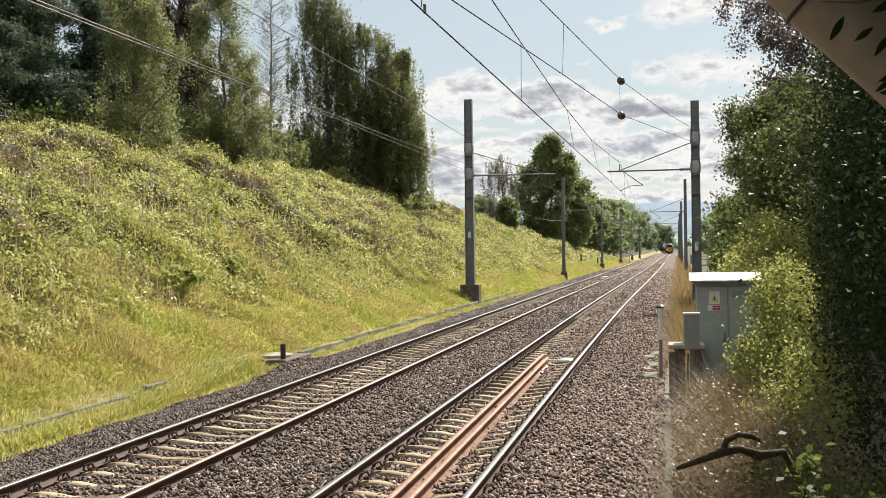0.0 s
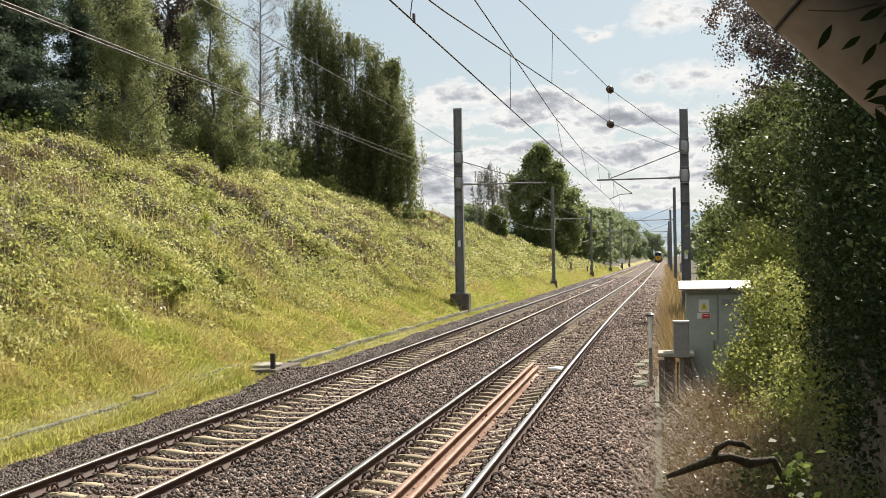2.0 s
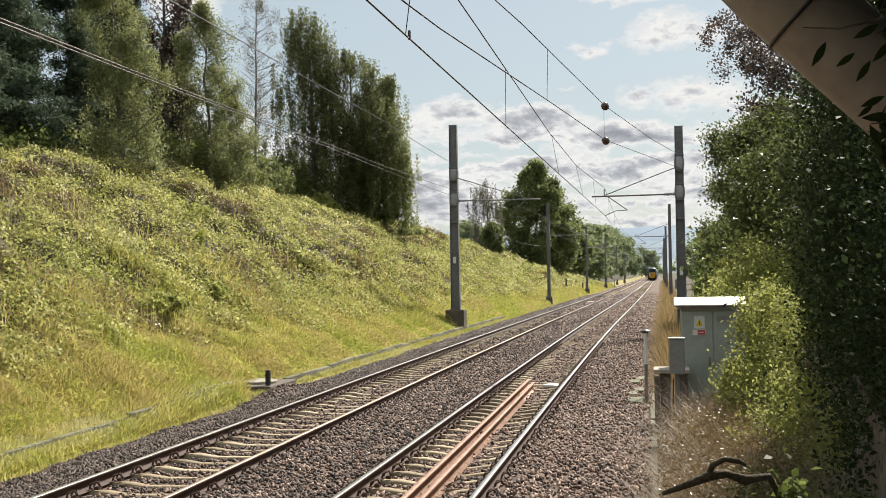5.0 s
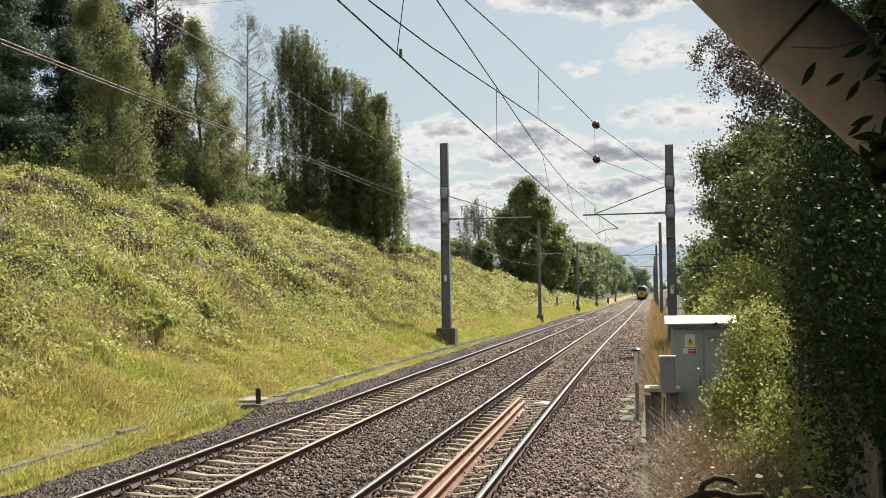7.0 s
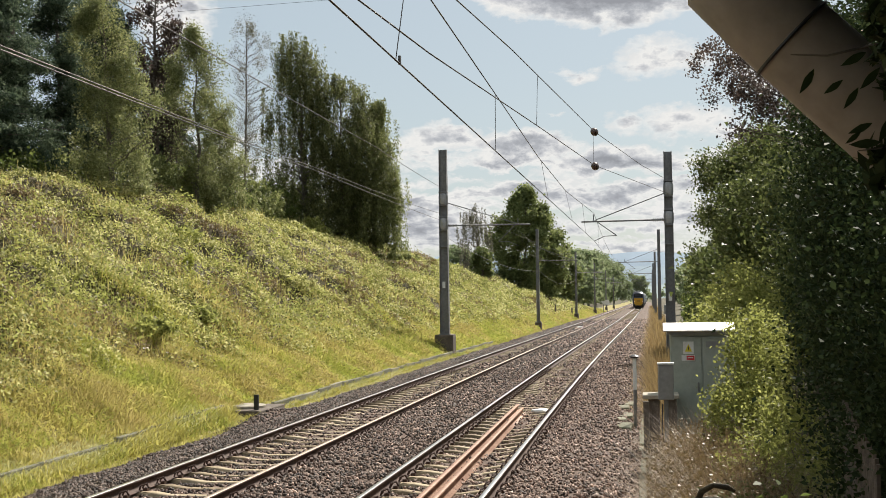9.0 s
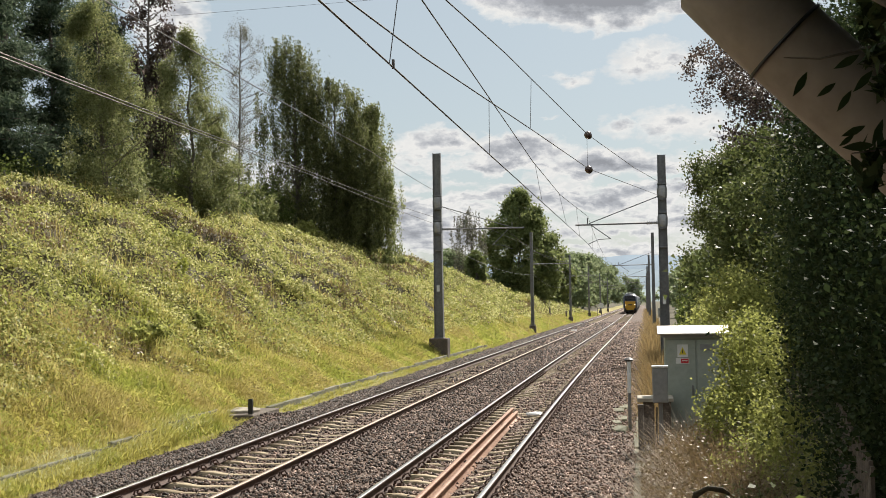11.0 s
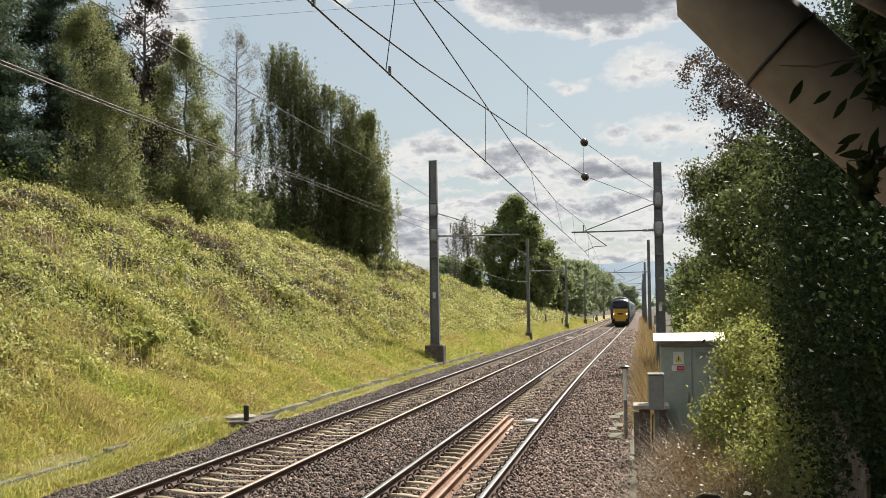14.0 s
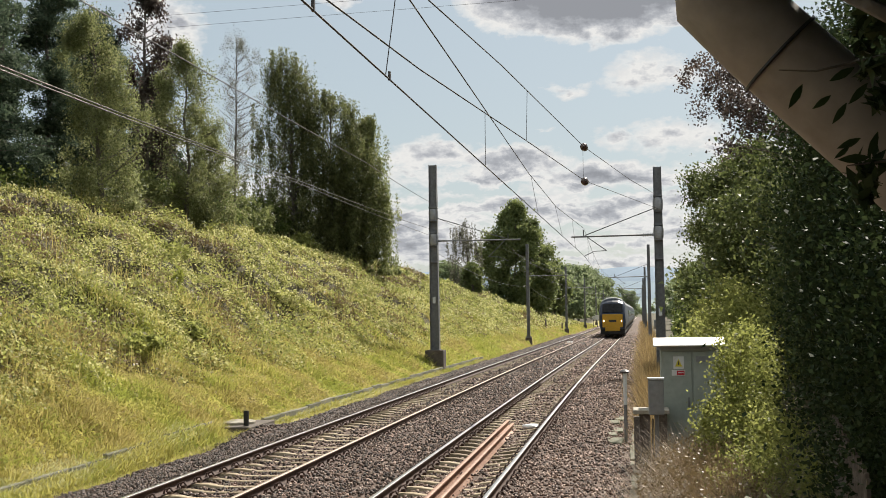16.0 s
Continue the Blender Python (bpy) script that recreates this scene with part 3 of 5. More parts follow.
def wire(name, pts, r=0.012, label="dark overhead line wire", n=5, mat="wire", sag=0.0, parent=None):
    P = []
    for a, b in zip(pts, pts[1:]):
        a, b = Vector(a), Vector(b)
        for i in range(10):
            f = i / 10
            p = a.lerp(b, f)
            P.append((p.x, p.y, p.z - sag * 4 * f * (1 - f)))
    P.append(tuple(pts[-1]))
    o = part(name, tube(P, r * 0.8, 6), M[mat], parent, smooth=True)
    return o if parent else tagged(o, label, "wire", "overhead wires")


def span(y0, y1, x0, x1, zc, zm, sagm, drops):
    """Contact wire, carrier wire above it and the droppers between them."""
    t = thing("overhead_line", pose(0, 0, 0), "contact and carrier wires with droppers above the track", "overhead line", "overhead wires")
    wire("contact_wire", [(x0, y0, zc), (x1, y1, zc)], 0.0105, parent=t)
    wire("carrier_wire", [(x0, y0, zm), (x1, y1, zm)], 0.0105, parent=t, sag=sagm)
    for k in range(drops):
        f = (k + 0.5) / drops
        x, y = x0 + (x1 - x0) * f, y0 + (y1 - y0) * f
        part("dropper", tube([(x, y, zc), (x, y, zm - sagm * 4 * f * (1 - f))], 0.006, 4), M["wire"], t)


def build_wires():
    b = lambda y: float(bend(y))
    t = thing("overhead_line", pose(0, 0, 0), "contact and carrier wires with droppers above the track", "overhead line", "overhead wires")
    wire("contact_wire", [(-2.48, 2, 4.78), (-1.95, 54, 4.78)], 0.0115, parent=t)
    carrier = [(-2.2, 2, 5.75), (-2.26, 16.8, 5.70), (-2.35, 30, 5.70), (-2.30, 40, 5.73), (-1.95, 54, 5.94)]
    wire("carrier_wire", carrier, 0.0105, parent=t)
    for y in (12.4, 20.4, 30.6, 39.5, 47.0):
        x = -2.48 + 0.53 * (y - 2) / 52
        cx, cz = (float(np.interp(y, [p[1] for p in carrier], [p[k] for p in carrier])) for k in (0, 2))
        part("dropper", tube([(x, y, 4.78), (cx, y, cz)], 0.006, 4), M["wire"], t)
    prev = (54, -1.95)
    for i, y in enumerate((117, 174, 229, 286, 343)):
        x = NEAR + b(y) + (0.2 if i % 2 else -0.2)
        span(prev[0], y, prev[1], x, 4.78, 5.9, 0.45, 6)
        prev = (y, x)
    prev = (61, -6.0)
    for i, y in enumerate((108, 163, 218, 274, 330)):
        x = FAR + b(y) + (0.2 if i % 2 else -0.2)
        span(prev[0], y, prev[1], x, 4.78, 5.8, 0.45, 6)
        prev = (y, x)
    for y in (9.6, 12.6):
        x = -2.48 + 0.53 * (y - 2) / 52
        part("wire_clip", box((x - 0.012, y - 0.02, 4.77), (x + 0.012, y + 0.02, 4.86)), M["wire"], t)
    l2, l3 = -9.3 + b(108), -9.3 + b(163)
    wire("earth_cable", [(L_X, L_Y, 5.5), (l2, 108, 4.75)], 0.014, parent=t, sag=0.5, mat="galv")
    wire("earth_cable", [(l2, 108, 4.9), (l3, 163, 4.8)], 0.014, parent=t, sag=0.9, mat="galv")
    # out-of-running pair that rises to the right-hand mast
    t = thing("anchored_wires", pose(0, 0, 0), "pair of wires with brown insulators rising to the mast", "overhead line", "overhead wires")
    wire("lower_wire", [(-2.58, 6, 4.85), (-2.30, 14, 5.15), (-1.84, 23.4, 5.56), (-1.22, 35, 6.0), (R_X, 54, 6.70)], 0.011, parent=t)
    wire("upper_wire", [(-2.72, 6, 5.62), (-1.97, 20, 6.33), (-1.22, 35, 6.93), (0.0, 45, 7.02), (R_X, 54, 7.25)], 0.011, parent=t)
    for z in (5.98, 6.92):
        part("insulator", tube([(-1.24, 34.8, z - 0.01), (-1.225, 34.9, z), (-1.215, 35.1, z), (-1.2, 35.2, z + 0.01)], [0.05, 0.105, 0.105, 0.05], 10), M["brown"], t, "round brown insulator", smooth=True)
    for p0, p1 in (((-1.85, 23.2, 5.56), (-1.82, 23.2, 6.46)), ((-1.24, 34.6, 5.97), (-1.24, 34.6, 6.9))):
        part("dropper", tube([p0, p1], 0.006, 4), M["wire"], t)
    # far line's pair that runs out to the left-hand mast
    t = thing("anchored_wires", pose(0, 0, 0), "pair of wires running out to the mast at the bank foot", "overhead line", "overhead wires")
    wire("lower_wire", [(-6.9, 6, 5.3), (-6.95, 27, 5.3), (L_X - 0.15, L_Y, 6.57)], 0.011, parent=t, sag=0.05)
    wire("lower_wire", [(-6.86, 6, 5.22), (-6.95, 27, 5.24), (L_X - 0.15, L_Y, 6.25)], 0.011, parent=t, sag=0.03)
    wire("upper_wire", [(-6.4, 6, 6.25), (-6.45, 31, 6.2), (L_X - 0.15, L_Y, 7.86)], 0.011, parent=t, sag=0.03)
    wire("return_wire", [(L_X, L_Y, 7.2), (-6.0, 108, 6.1)], 0.011, parent=t, sag=0.2)


build_wires()


# ---- leaves and plants ----
def leaf_quads(C, L, W, droop=0.0, rs=None, face=0.9, small=False):
    """Diamond leaves at the centres C, with lengths L and widths W; droop makes them hang, face turns them towards the light."""
    rs = rs or rng
    N = len(C)
    w = rs.normal(size=(N, 3)) + face * np.array([0.55, 0.45, 1.2])
    w /= np.linalg.norm(w, axis=1)[:, None]
    u = rs.normal(size=(N, 3))
    u[:, 2] -= droop * 3
    u -= w * np.sum(u * w, 1)[:, None]
    u /= np.linalg.norm(u, axis=1)[:, None]
    v = np.cross(w, u)
    L, W = np.asarray(L).reshape(-1, 1), np.asarray(W).reshape(-1, 1)
    if small:                        # distant leaves: single bent-tip triangles
        V = np.stack([C - u * L * 0.4 - v * W * 0.55, C - u * L * 0.4 + v * W * 0.55 + w * W * 0.2, C + u * L * 0.6], 1)
        return V.reshape(-1, 3), np.arange(3 * N).reshape(-1, 3)
    V = np.stack([C - u * L / 2, C + v * W / 2 + w * W * 0.15, C + u * L / 2, C - v * W / 2 + w * W * 0.15], 1)
    return V.reshape(-1, 3), np.arange(4 * N).reshape(-1, 4)


def blades(P, H, W, lean=0.35):
    """Grass blades: narrow bent triangles standing at P."""
    N = len(P)
    a = rng.uniform(0, 2 * math.pi, N)
    d = np.stack([np.cos(a), np.sin(a), np.zeros(N)], 1)
    side = np.stack([-d[:, 1], d[:, 0], np.zeros(N)], 1)
    H, W = np.asarray(H).reshape(-1, 1), np.asarray(W).reshape(-1, 1)
    tip = P + d * H * rng.uniform(0, lean * 2, (N, 1))
    tip[:, 2] += H[:, 0]
    V = np.stack([P - side * W / 2, P + side * W / 2, tip], 1)
    return V.reshape(-1, 3), np.arange(3 * N).reshape(-1, 3)


def stuff(name, VQ, mat, label, category):
    return tagged(place(name, mesh_np(name, *VQ), M[mat]), label, category, kind="stuff")


def near_far(N, lo, hi, p=1.0):
    return lo * (hi / lo) ** (rng.random(N) ** p)


def verge_edge(y):
    """The ragged line where turf gives way to ballast on the far side."""
    return -8.98 + 0.55 * np.clip(vnoise(y * 0, y, 1.5, 1) * 0.6 + vnoise(y * 0, y, 0.6, 2) * 0.4 - 0.2, 0, 1)


def build_bank():
    # brambles over the slope: low domes of leaves with dark gaps between them
    K, per = 34000, 19
    ky = near_far(K, 17, 230)
    ku = rng.uniform(-24.5, -11.0, K)
    keep = vnoise(ku, ky, 1.6, 3) + 0.25 * rng.random(K) + 0.6 * np.clip((-11.0 - ku) / 2.5, 0, 1) > 0.60
    keep &= ku > -0.62 * ky - 4
    crest = 0.55 * vnoise(ku, ky, 1.25, 1) + 0.45 * vnoise(ku, ky, 0.62, 2)
    keep &= crest + 0.16 * rng.random(K) > 0.50
    ku, ky = ku[keep], ky[keep]
    K = len(ku)
    kr = rng.uniform(0.14, 0.36, K) * np.clip(0.75 + ky * 0.009, 1, 2.4)
    kdead = (vnoise(ku, ky, 2.2, 1) * 0.6 + vnoise(ku, ky, 0.8, 2) * 0.4 + rng.normal(0, 0.07, K)) > 0.64
    i = np.repeat(np.arange(K), per)
    N = len(i)
    d = rng.normal(size=(N, 3))
    d[:, 2] = np.abs(d[:, 2]) + 0.1
    d /= np.linalg.norm(d, axis=1)[:, None]
    R = (kr[i] * rng.uniform(0.7, 1.08, N))[:, None]
    kx = ku + bend(ky)
    C = np.stack([kx, ky, ground_z(kx, ky) - 0.04], 1)[i] + d * R * np.array([1.15, 1.15, 1.0])
    Y = C[:, 1]
    size = np.clip(0.046 + Y * 0.00095, 0.055, 0.25) * rng.uniform(0.7, 1.35, N)
    dead = kdead[i]
    stuff("bramble_thicket", leaf_quads(C[~dead], size[~dead], size[~dead] * 0.75), "bramble_leaf", "dense green bramble leaves over the cutting slope", "brambles")
    stuff("dead_brambles", leaf_quads(C[dead], size[dead], size[dead] * 0.7), "dead_leaf", "brown withered patches among the brambles", "brambles")
    # thin pale stems and seed heads standing out of the thicket
    N = 15000
    Y = near_far(N, 17, 130)
    U = rng.uniform(-23.0, -11.0, N)
    keep = (vnoise(U, Y, 2.0, 0) + 0.3 * rng.random(N) > 0.6) & (U > -0.62 * Y - 4)
    U, Y = U[keep], Y[keep]
    X = U + bend(Y)
    P = np.stack([X, Y, ground_z(X, Y)], 1)
    stuff("thicket_stems", blades(P, rng.uniform(0.35, 0.85, len(U)), np.clip(0.006 + Y * 0.00045, 0.01, 0.06), 0.5), "dry_blade", "thin pale grass stems standing out of the brambles", "grass")
    # grasses at the foot of the slope and in gaps: tufts of bent blades
    T, per = 26000, 17
    ty = near_far(T, 15, 260, 1.0)
    tu = -8.85 - np.abs(rng.normal(0, 2.0, T)) * (0.7 + 0.7 * vnoise(ty, ty * 0, 6, 1))
    keep = (tu > -0.62 * ty - 4) & (tu > -15.5)
    ty, tu = ty[keep], tu[keep]
    T = len(ty)
    tone = vnoise(tu, ty, 2.6, 2) * 0.5 + vnoise(tu, ty, 0.9, 3) * 0.5 + rng.normal(0, 0.06, T)
    edge = np.clip((tu + 10.4) / 1.3, 0, 1)
    th = (0.10 + 0.36 * vnoise(tu, ty, 0.9, 1) ** 1.6) * rng.uniform(0.6, 1.3, T) * (1 - 0.7 * edge)
    rad = rng.uniform(0.08, 0.24, T) * np.clip(ty / 40, 0.8, 3)
    i = np.repeat(np.arange(T), per)
    N = len(i)
    Y = ty[i] + rng.normal(0, 1, N) * rad[i]
    U = np.minimum(tu[i] + rng.normal(0, 1, N) * rad[i], verge_edge(Y) - 0.2 * rng.random(N))
    X = U + bend(Y)
    P = np.stack([X, Y, np.maximum(ground_z(X, Y), np.where(U > -9.0, bed_z(U, Y), -9)) - 0.03], 1)
    H = th[i] * rng.uniform(0.45, 1.2, N)
    W = np.clip(0.009 + Y * 0.00055, 0.013, 0.12)
    tone, edge = tone[i], edge[i]
    green = tone - 0.12 * edge < 0.37
    dry = (tone > 0.50) & (edge < 0.7)
    yel = ~green & ~dry
    for mask, mat, name, label in ((green, "green_blade", "green_grass", "short bright green grass along the ballast edge"), (yel, "grass_blade", "yellow_grass", "yellow-green rough grass on the lower bank"), (dry, "dry_blade", "dry_grass", "tall straw-coloured dry grass on the lower bank")):
        stuff(name, blades(P[mask], H[mask], W[mask], 1.0), mat, label, "grass")
    # low herbs and seed heads among the grass
    N = 110000
    Y = near_far(N, 15, 200, 1.0)
    U = np.interp(Y, [15, 26, 36, 200], [-9.75, -9.7, -9.15, -9.1]) - np.abs(rng.normal(0, 2.2, N))
    keep = (U > -0.62 * Y - 4) & (U > -15)
    U, Y = U[keep], Y[keep]
    X = U + bend(Y)
    patch = vnoise(U, Y, 1.6, 2) * 0.5 + vnoise(U, Y, 0.6, 0) * 0.5
    C = np.stack([X, Y, ground_z(X, Y) + (0.05 + 0.45 * vnoise(U, Y, 0.9, 1) ** 1.6) * rng.random(len(U))], 1)
    s = np.clip(0.032 + Y * 0.0008, 0.04, 0.15) * rng.uniform(0.7, 1.4, len(U))
    for mask, mat, name, label in ((patch < 0.45, "green_blade", "green_herbs", "low bright green herbs on the lower bank"), ((patch >= 0.45) & (patch < 0.6), "grass_blade", "yellow_herbs", "yellowish herbs and seed heads on the lower bank"), (patch >= 0.6, "dry_blade", "dry_herbs", "straw-coloured withered herbs on the lower bank")):
        stuff(name, leaf_quads(C[mask], s[mask] * 1.4, s[mask] * 0.6, 0.3), mat, label, "grass")
    # short turf beside the ballast
    N = 40000
    Y = near_far(N, 14, 140, 1.0)
    U = verge_edge(Y) - 1.6 * rng.random(N) ** 1.2
    X = U + bend(Y)
    P = np.stack([X, Y, np.maximum(ground_z(X, Y), np.where(U > -9.0, bed_z(U, Y), -9)) - 0.02], 1)
    P = P[vnoise(U, Y, 0.8, 3) + 0.3 * rng.random(N) > 0.52]
    N = len(P)
    Y = P[:, 1]
    stuff("verge_turf", blades(P, rng.uniform(0.04, 0.15, N), np.clip(0.015 + Y * 0.0007, 0.02, 0.1), 1.0), "grass_blade", "short yellow-green turf along the ballast shoulder", "grass")
    # pale mossy turf over the edging
    N = 26000
    Y = near_far(N, 13, 75)
    U = np.interp(Y, [13, 27, 31, 75], [-9.45, -9.45, -9.2, -9.2]) + rng.normal(0, 0.16, N)
    keep = vnoise(U, Y, 1.4, 3) > 0.38
    U, Y = U[keep], Y[keep]
    X = U + bend(Y)
    P = np.stack([X, Y, np.maximum(ground_z(X, Y), np.where(U > -9.0, bed_z(U, Y), -9)) - 0.01], 1)
    stuff("pale_turf", blades(P, rng.uniform(0.03, 0.085, len(U)), np.clip(0.010 + Y * 0.0005, 0.015, 0.05), 1.2), "pale_blade", "pale bleached turf creeping over the edging", "grass")
    # taller weeds and small shrubs in the slope
    N = 26000
    k = 420
    cy = near_far(k, 22, 150)
    cu = -11.5 - rng.random(k) * 9
    i = rng.integers(0, k, N)
    Y = cy[i] + rng.normal(0, 0.35, N)
    U = cu[i] + rng.normal(0, 0.35, N)
    X = U + bend(Y)
    C = np.stack([X, Y, ground_z(X, Y) + 0.75 * rng.random(N)], 1)
    s = np.clip(0.07 + Y * 0.0009, 0.07, 0.2)
    stuff("bank_weeds", leaf_quads(C, s * 1.3, s * 0.6), "bush_leaf", "light green weeds standing out of the brambles", "weeds")


build_bank()


def limb(bm, p0, p1, r0, r1, wob=0.15, n=6, k=5):
    p0, p1 = Vector(p0), Vector(p1)
    L = (p1 - p0).length
    pts = [p0.lerp(p1, i / k) + Vector((random.gauss(0, 1), random.gauss(0, 1), 0)) * (wob * L * 0.12 * math.sin(math.pi * i / k)) for i in range(k + 1)]
    add_tube(bm, pts, [r0 + (r1 - r0) * i / k for i in range(k + 1)], n)
    return pts


def build_tree(x, y, h, r, leaf, label, kind="round", n=26000, size=0.12, bark="bark", trunk=0.16, z=None, low=0.12, category="tree", squash=1.0, profile=None, twigs=26, gaps=0.0):
    """A tree: tapered trunk with limbs, and a crown of clumps of leaves with gaps between them."""
    if z is None:
        z = float(ground_z(x, y)) - 0.15
    if profile:
        # outline from the top down: (height in the world, sideways shift, radius)
        h = profile[0][0] - z
        pf = np.array([((q[0] - z) / h, q[1], q[2]) for q in profile[::-1]])
        shift = lambda f: np.interp(f, pf[:, 0], pf[:, 1])
        wide_at = lambda f: np.interp(f, pf[:, 0], pf[:, 2])
        r = max(q[2] for q in profile)
    t = thing("tree", pose(x, y, z), label, category, "trees along the line")
    bm = bmesh.new()
    lean = (float(shift(0.9)), 0.0) if profile else (random.uniform(-0.3, 0.3), random.uniform(-0.3, 0.3))
    main = limb(bm, (0, 0, 0), (*lean, h * 0.95), trunk, 0.02, 0.06, 8, 8)
    tips = []
    nb = twigs if kind != "pine" else 40
    for i in range(nb):
        f = low + (0.95 - low) * (i + random.random()) / nb
        base = Vector(main[0]).lerp(Vector(main[-1]), f)
        a = random.uniform(0, 2 * math.pi)
        if kind == "round":
            reach = r * math.sqrt(max(0.06, 1 - ((f - 0.5) / 0.55) ** 2)) * random.uniform(0.65, 1.05)
            end = base + Vector((math.cos(a) * reach, math.sin(a) * reach * squash, h * 0.10 * random.uniform(0.2, 1.2)))
        elif kind == "birch":
            reach = r * min(1, 1.25 * (1 - f) + 0.22) * random.uniform(0.5, 1.0)
            end = base + Vector((math.cos(a) * reach, math.sin(a) * reach, h * 0.07 * random.uniform(0.0, 1.2)))
        elif kind == "weep":
            reach = r * math.sqrt(max(0.08, 1 - max(0.0, (f - 0.35) / 0.68) ** 2)) * random.uniform(0.45, 1.0)
            end = base + Vector((math.cos(a) * reach, math.sin(a) * reach, h * 0.05 * random.uniform(0.0, 1.4)))
        else:
            reach = r * (1.08 - f) * random.uniform(0.7, 1.05)
            end = base + Vector((math.cos(a) * reach, math.sin(a) * reach, -0.12 * reach))
        if profile:
            out = float(wide_at(min(0.97, f + 0.06))) * random.uniform(0.6, 1.0)
            end = base + Vector((float(shift(f)) - lean[0] * f + math.cos(a) * out, math.sin(a) * out, out * random.uniform(0.35, 0.9)))
        limb(bm, base, end, trunk * 0.32 * (1 - f * 0.6), 0.012, 0.4, 5, 4)
        tips.append((base, end))
    part("trunk", bm, M[bark], t, smooth=True)
    rs = np.random.default_rng(int(abs(x * 31 + y * 17)) + 5)
    if kind == "pine":
        cents = []
        for base, end in tips:
            for k in range(10):
                p = base.lerp(end, 0.15 + 0.9 * rs.random() ** 0.8)
                cents.append((p.x + rs.normal(0, r * 0.10), p.y + rs.normal(0, r * 0.10), p.z + rs.normal(0, r * 0.08)))
        cents = np.array(cents)
    else:
        k = {"weep": 1300, "birch": 460, "round": 420}[kind]
        k = int(k * min(1.0, max(0.25, n / 20000)))
        f = low + (0.99 - low) * rs.random(k)
        if kind == "weep":
            R = np.where(f > 0.3, np.clip(1 - (f - 0.3) / 0.70, 0.02, 1) ** 0.42, 0.9 + 0.33 * f)
        elif kind == "birch":
            R = np.minimum(1.0, 1.45 * (1 - f) + 0.10) * np.clip(0.55 + 1.8 * f, 0, 1)
        else:
            R = np.sqrt(np.clip(1 - ((f - 0.47) / 0.54) ** 2, 0.02, 1))
        if profile:
            f = pf[0, 0] + (0.995 - pf[0, 0]) * rs.random(k)
            R = wide_at(f) / r
        ang = rs.random(k) * 2 * math.pi
        table = rs.uniform(0.62, 1.22, (9, 8))
        lobes = table[np.minimum((f * 9).astype(int), 8), np.minimum((ang / 6.2832 * 8).astype(int), 7)]
        lobes = lobes * np.where(rs.random(k) < 0.1, rs.uniform(1.05, 1.3, k), 1.0)
        rad = r * R * np.sqrt(0.12 + 0.88 * rs.random(k)) * lobes
        if profile:
            rad = r * R * np.sqrt(0.10 + 0.9 * rs.random(k)) * (0.55 + 0.45 * lobes) * (1.22 if kind == "weep" else 1.12)
            rad = np.where(rs.random(k) < 0.06, rad * rs.uniform(1.05, 1.3, k), rad)
        cents = np.stack([np.cos(ang) * rad + (shift(f) if profile else 0.0), np.sin(ang) * rad, f * h], 1)
    k = len(cents)
    dens = rs.uniform(0.08, 1.0, k) ** 2.0
    if gaps and kind != "pine":
        hole = rs.normal(0, 0.05, k) + vnoise(cents[:, 0] + 7 * x, cents[:, 2] + cents[:, 1] * 0.4, r * 0.42, 1)
        dens = np.where(hole < gaps, dens * 0.06, dens)
    idx = rs.choice(k, n, p=dens / dens.sum())
    C = cents[idx].copy()
    if kind == "weep":
        ln = (rs.uniform(0.07, 0.27, k) * h)[idx]
        C[:, :2] += rs.normal(0, 1, (n, 2)) * (0.035 * r)
        C[:, 2] -= rs.random(n) ** 0.8 * ln
        droop = 0.8
    elif kind == "birch":
        C += rs.normal(0, 1, (n, 3)) * np.array([0.10, 0.10, 0.13]) * r
        C[:, 2] -= rs.random(n) * 0.05 * h
        droop = 0.5
    elif kind == "pine":
        C += rs.normal(0, 1, (n, 3)) * np.array([0.09, 0.09, 0.045]) * r
        droop = 0.2
    else:
        C += rs.normal(0, 1, (n, 3)) * r * 0.085
        droop = 0.2
    C[:, 2] = np.maximum(C[:, 2], 0.15 + 0.3 * rs.random(n))
    s = size * rs.uniform(0.7, 1.35, n)
    wide = 0.3 if kind == "pine" else (0.45 if kind == "weep" else 0.65)
    place("crown", mesh_np("crown", *leaf_quads(C, s * 1.4, s * wide * 1.4, droop, rs, small=True)), M[leaf], t)
    return t


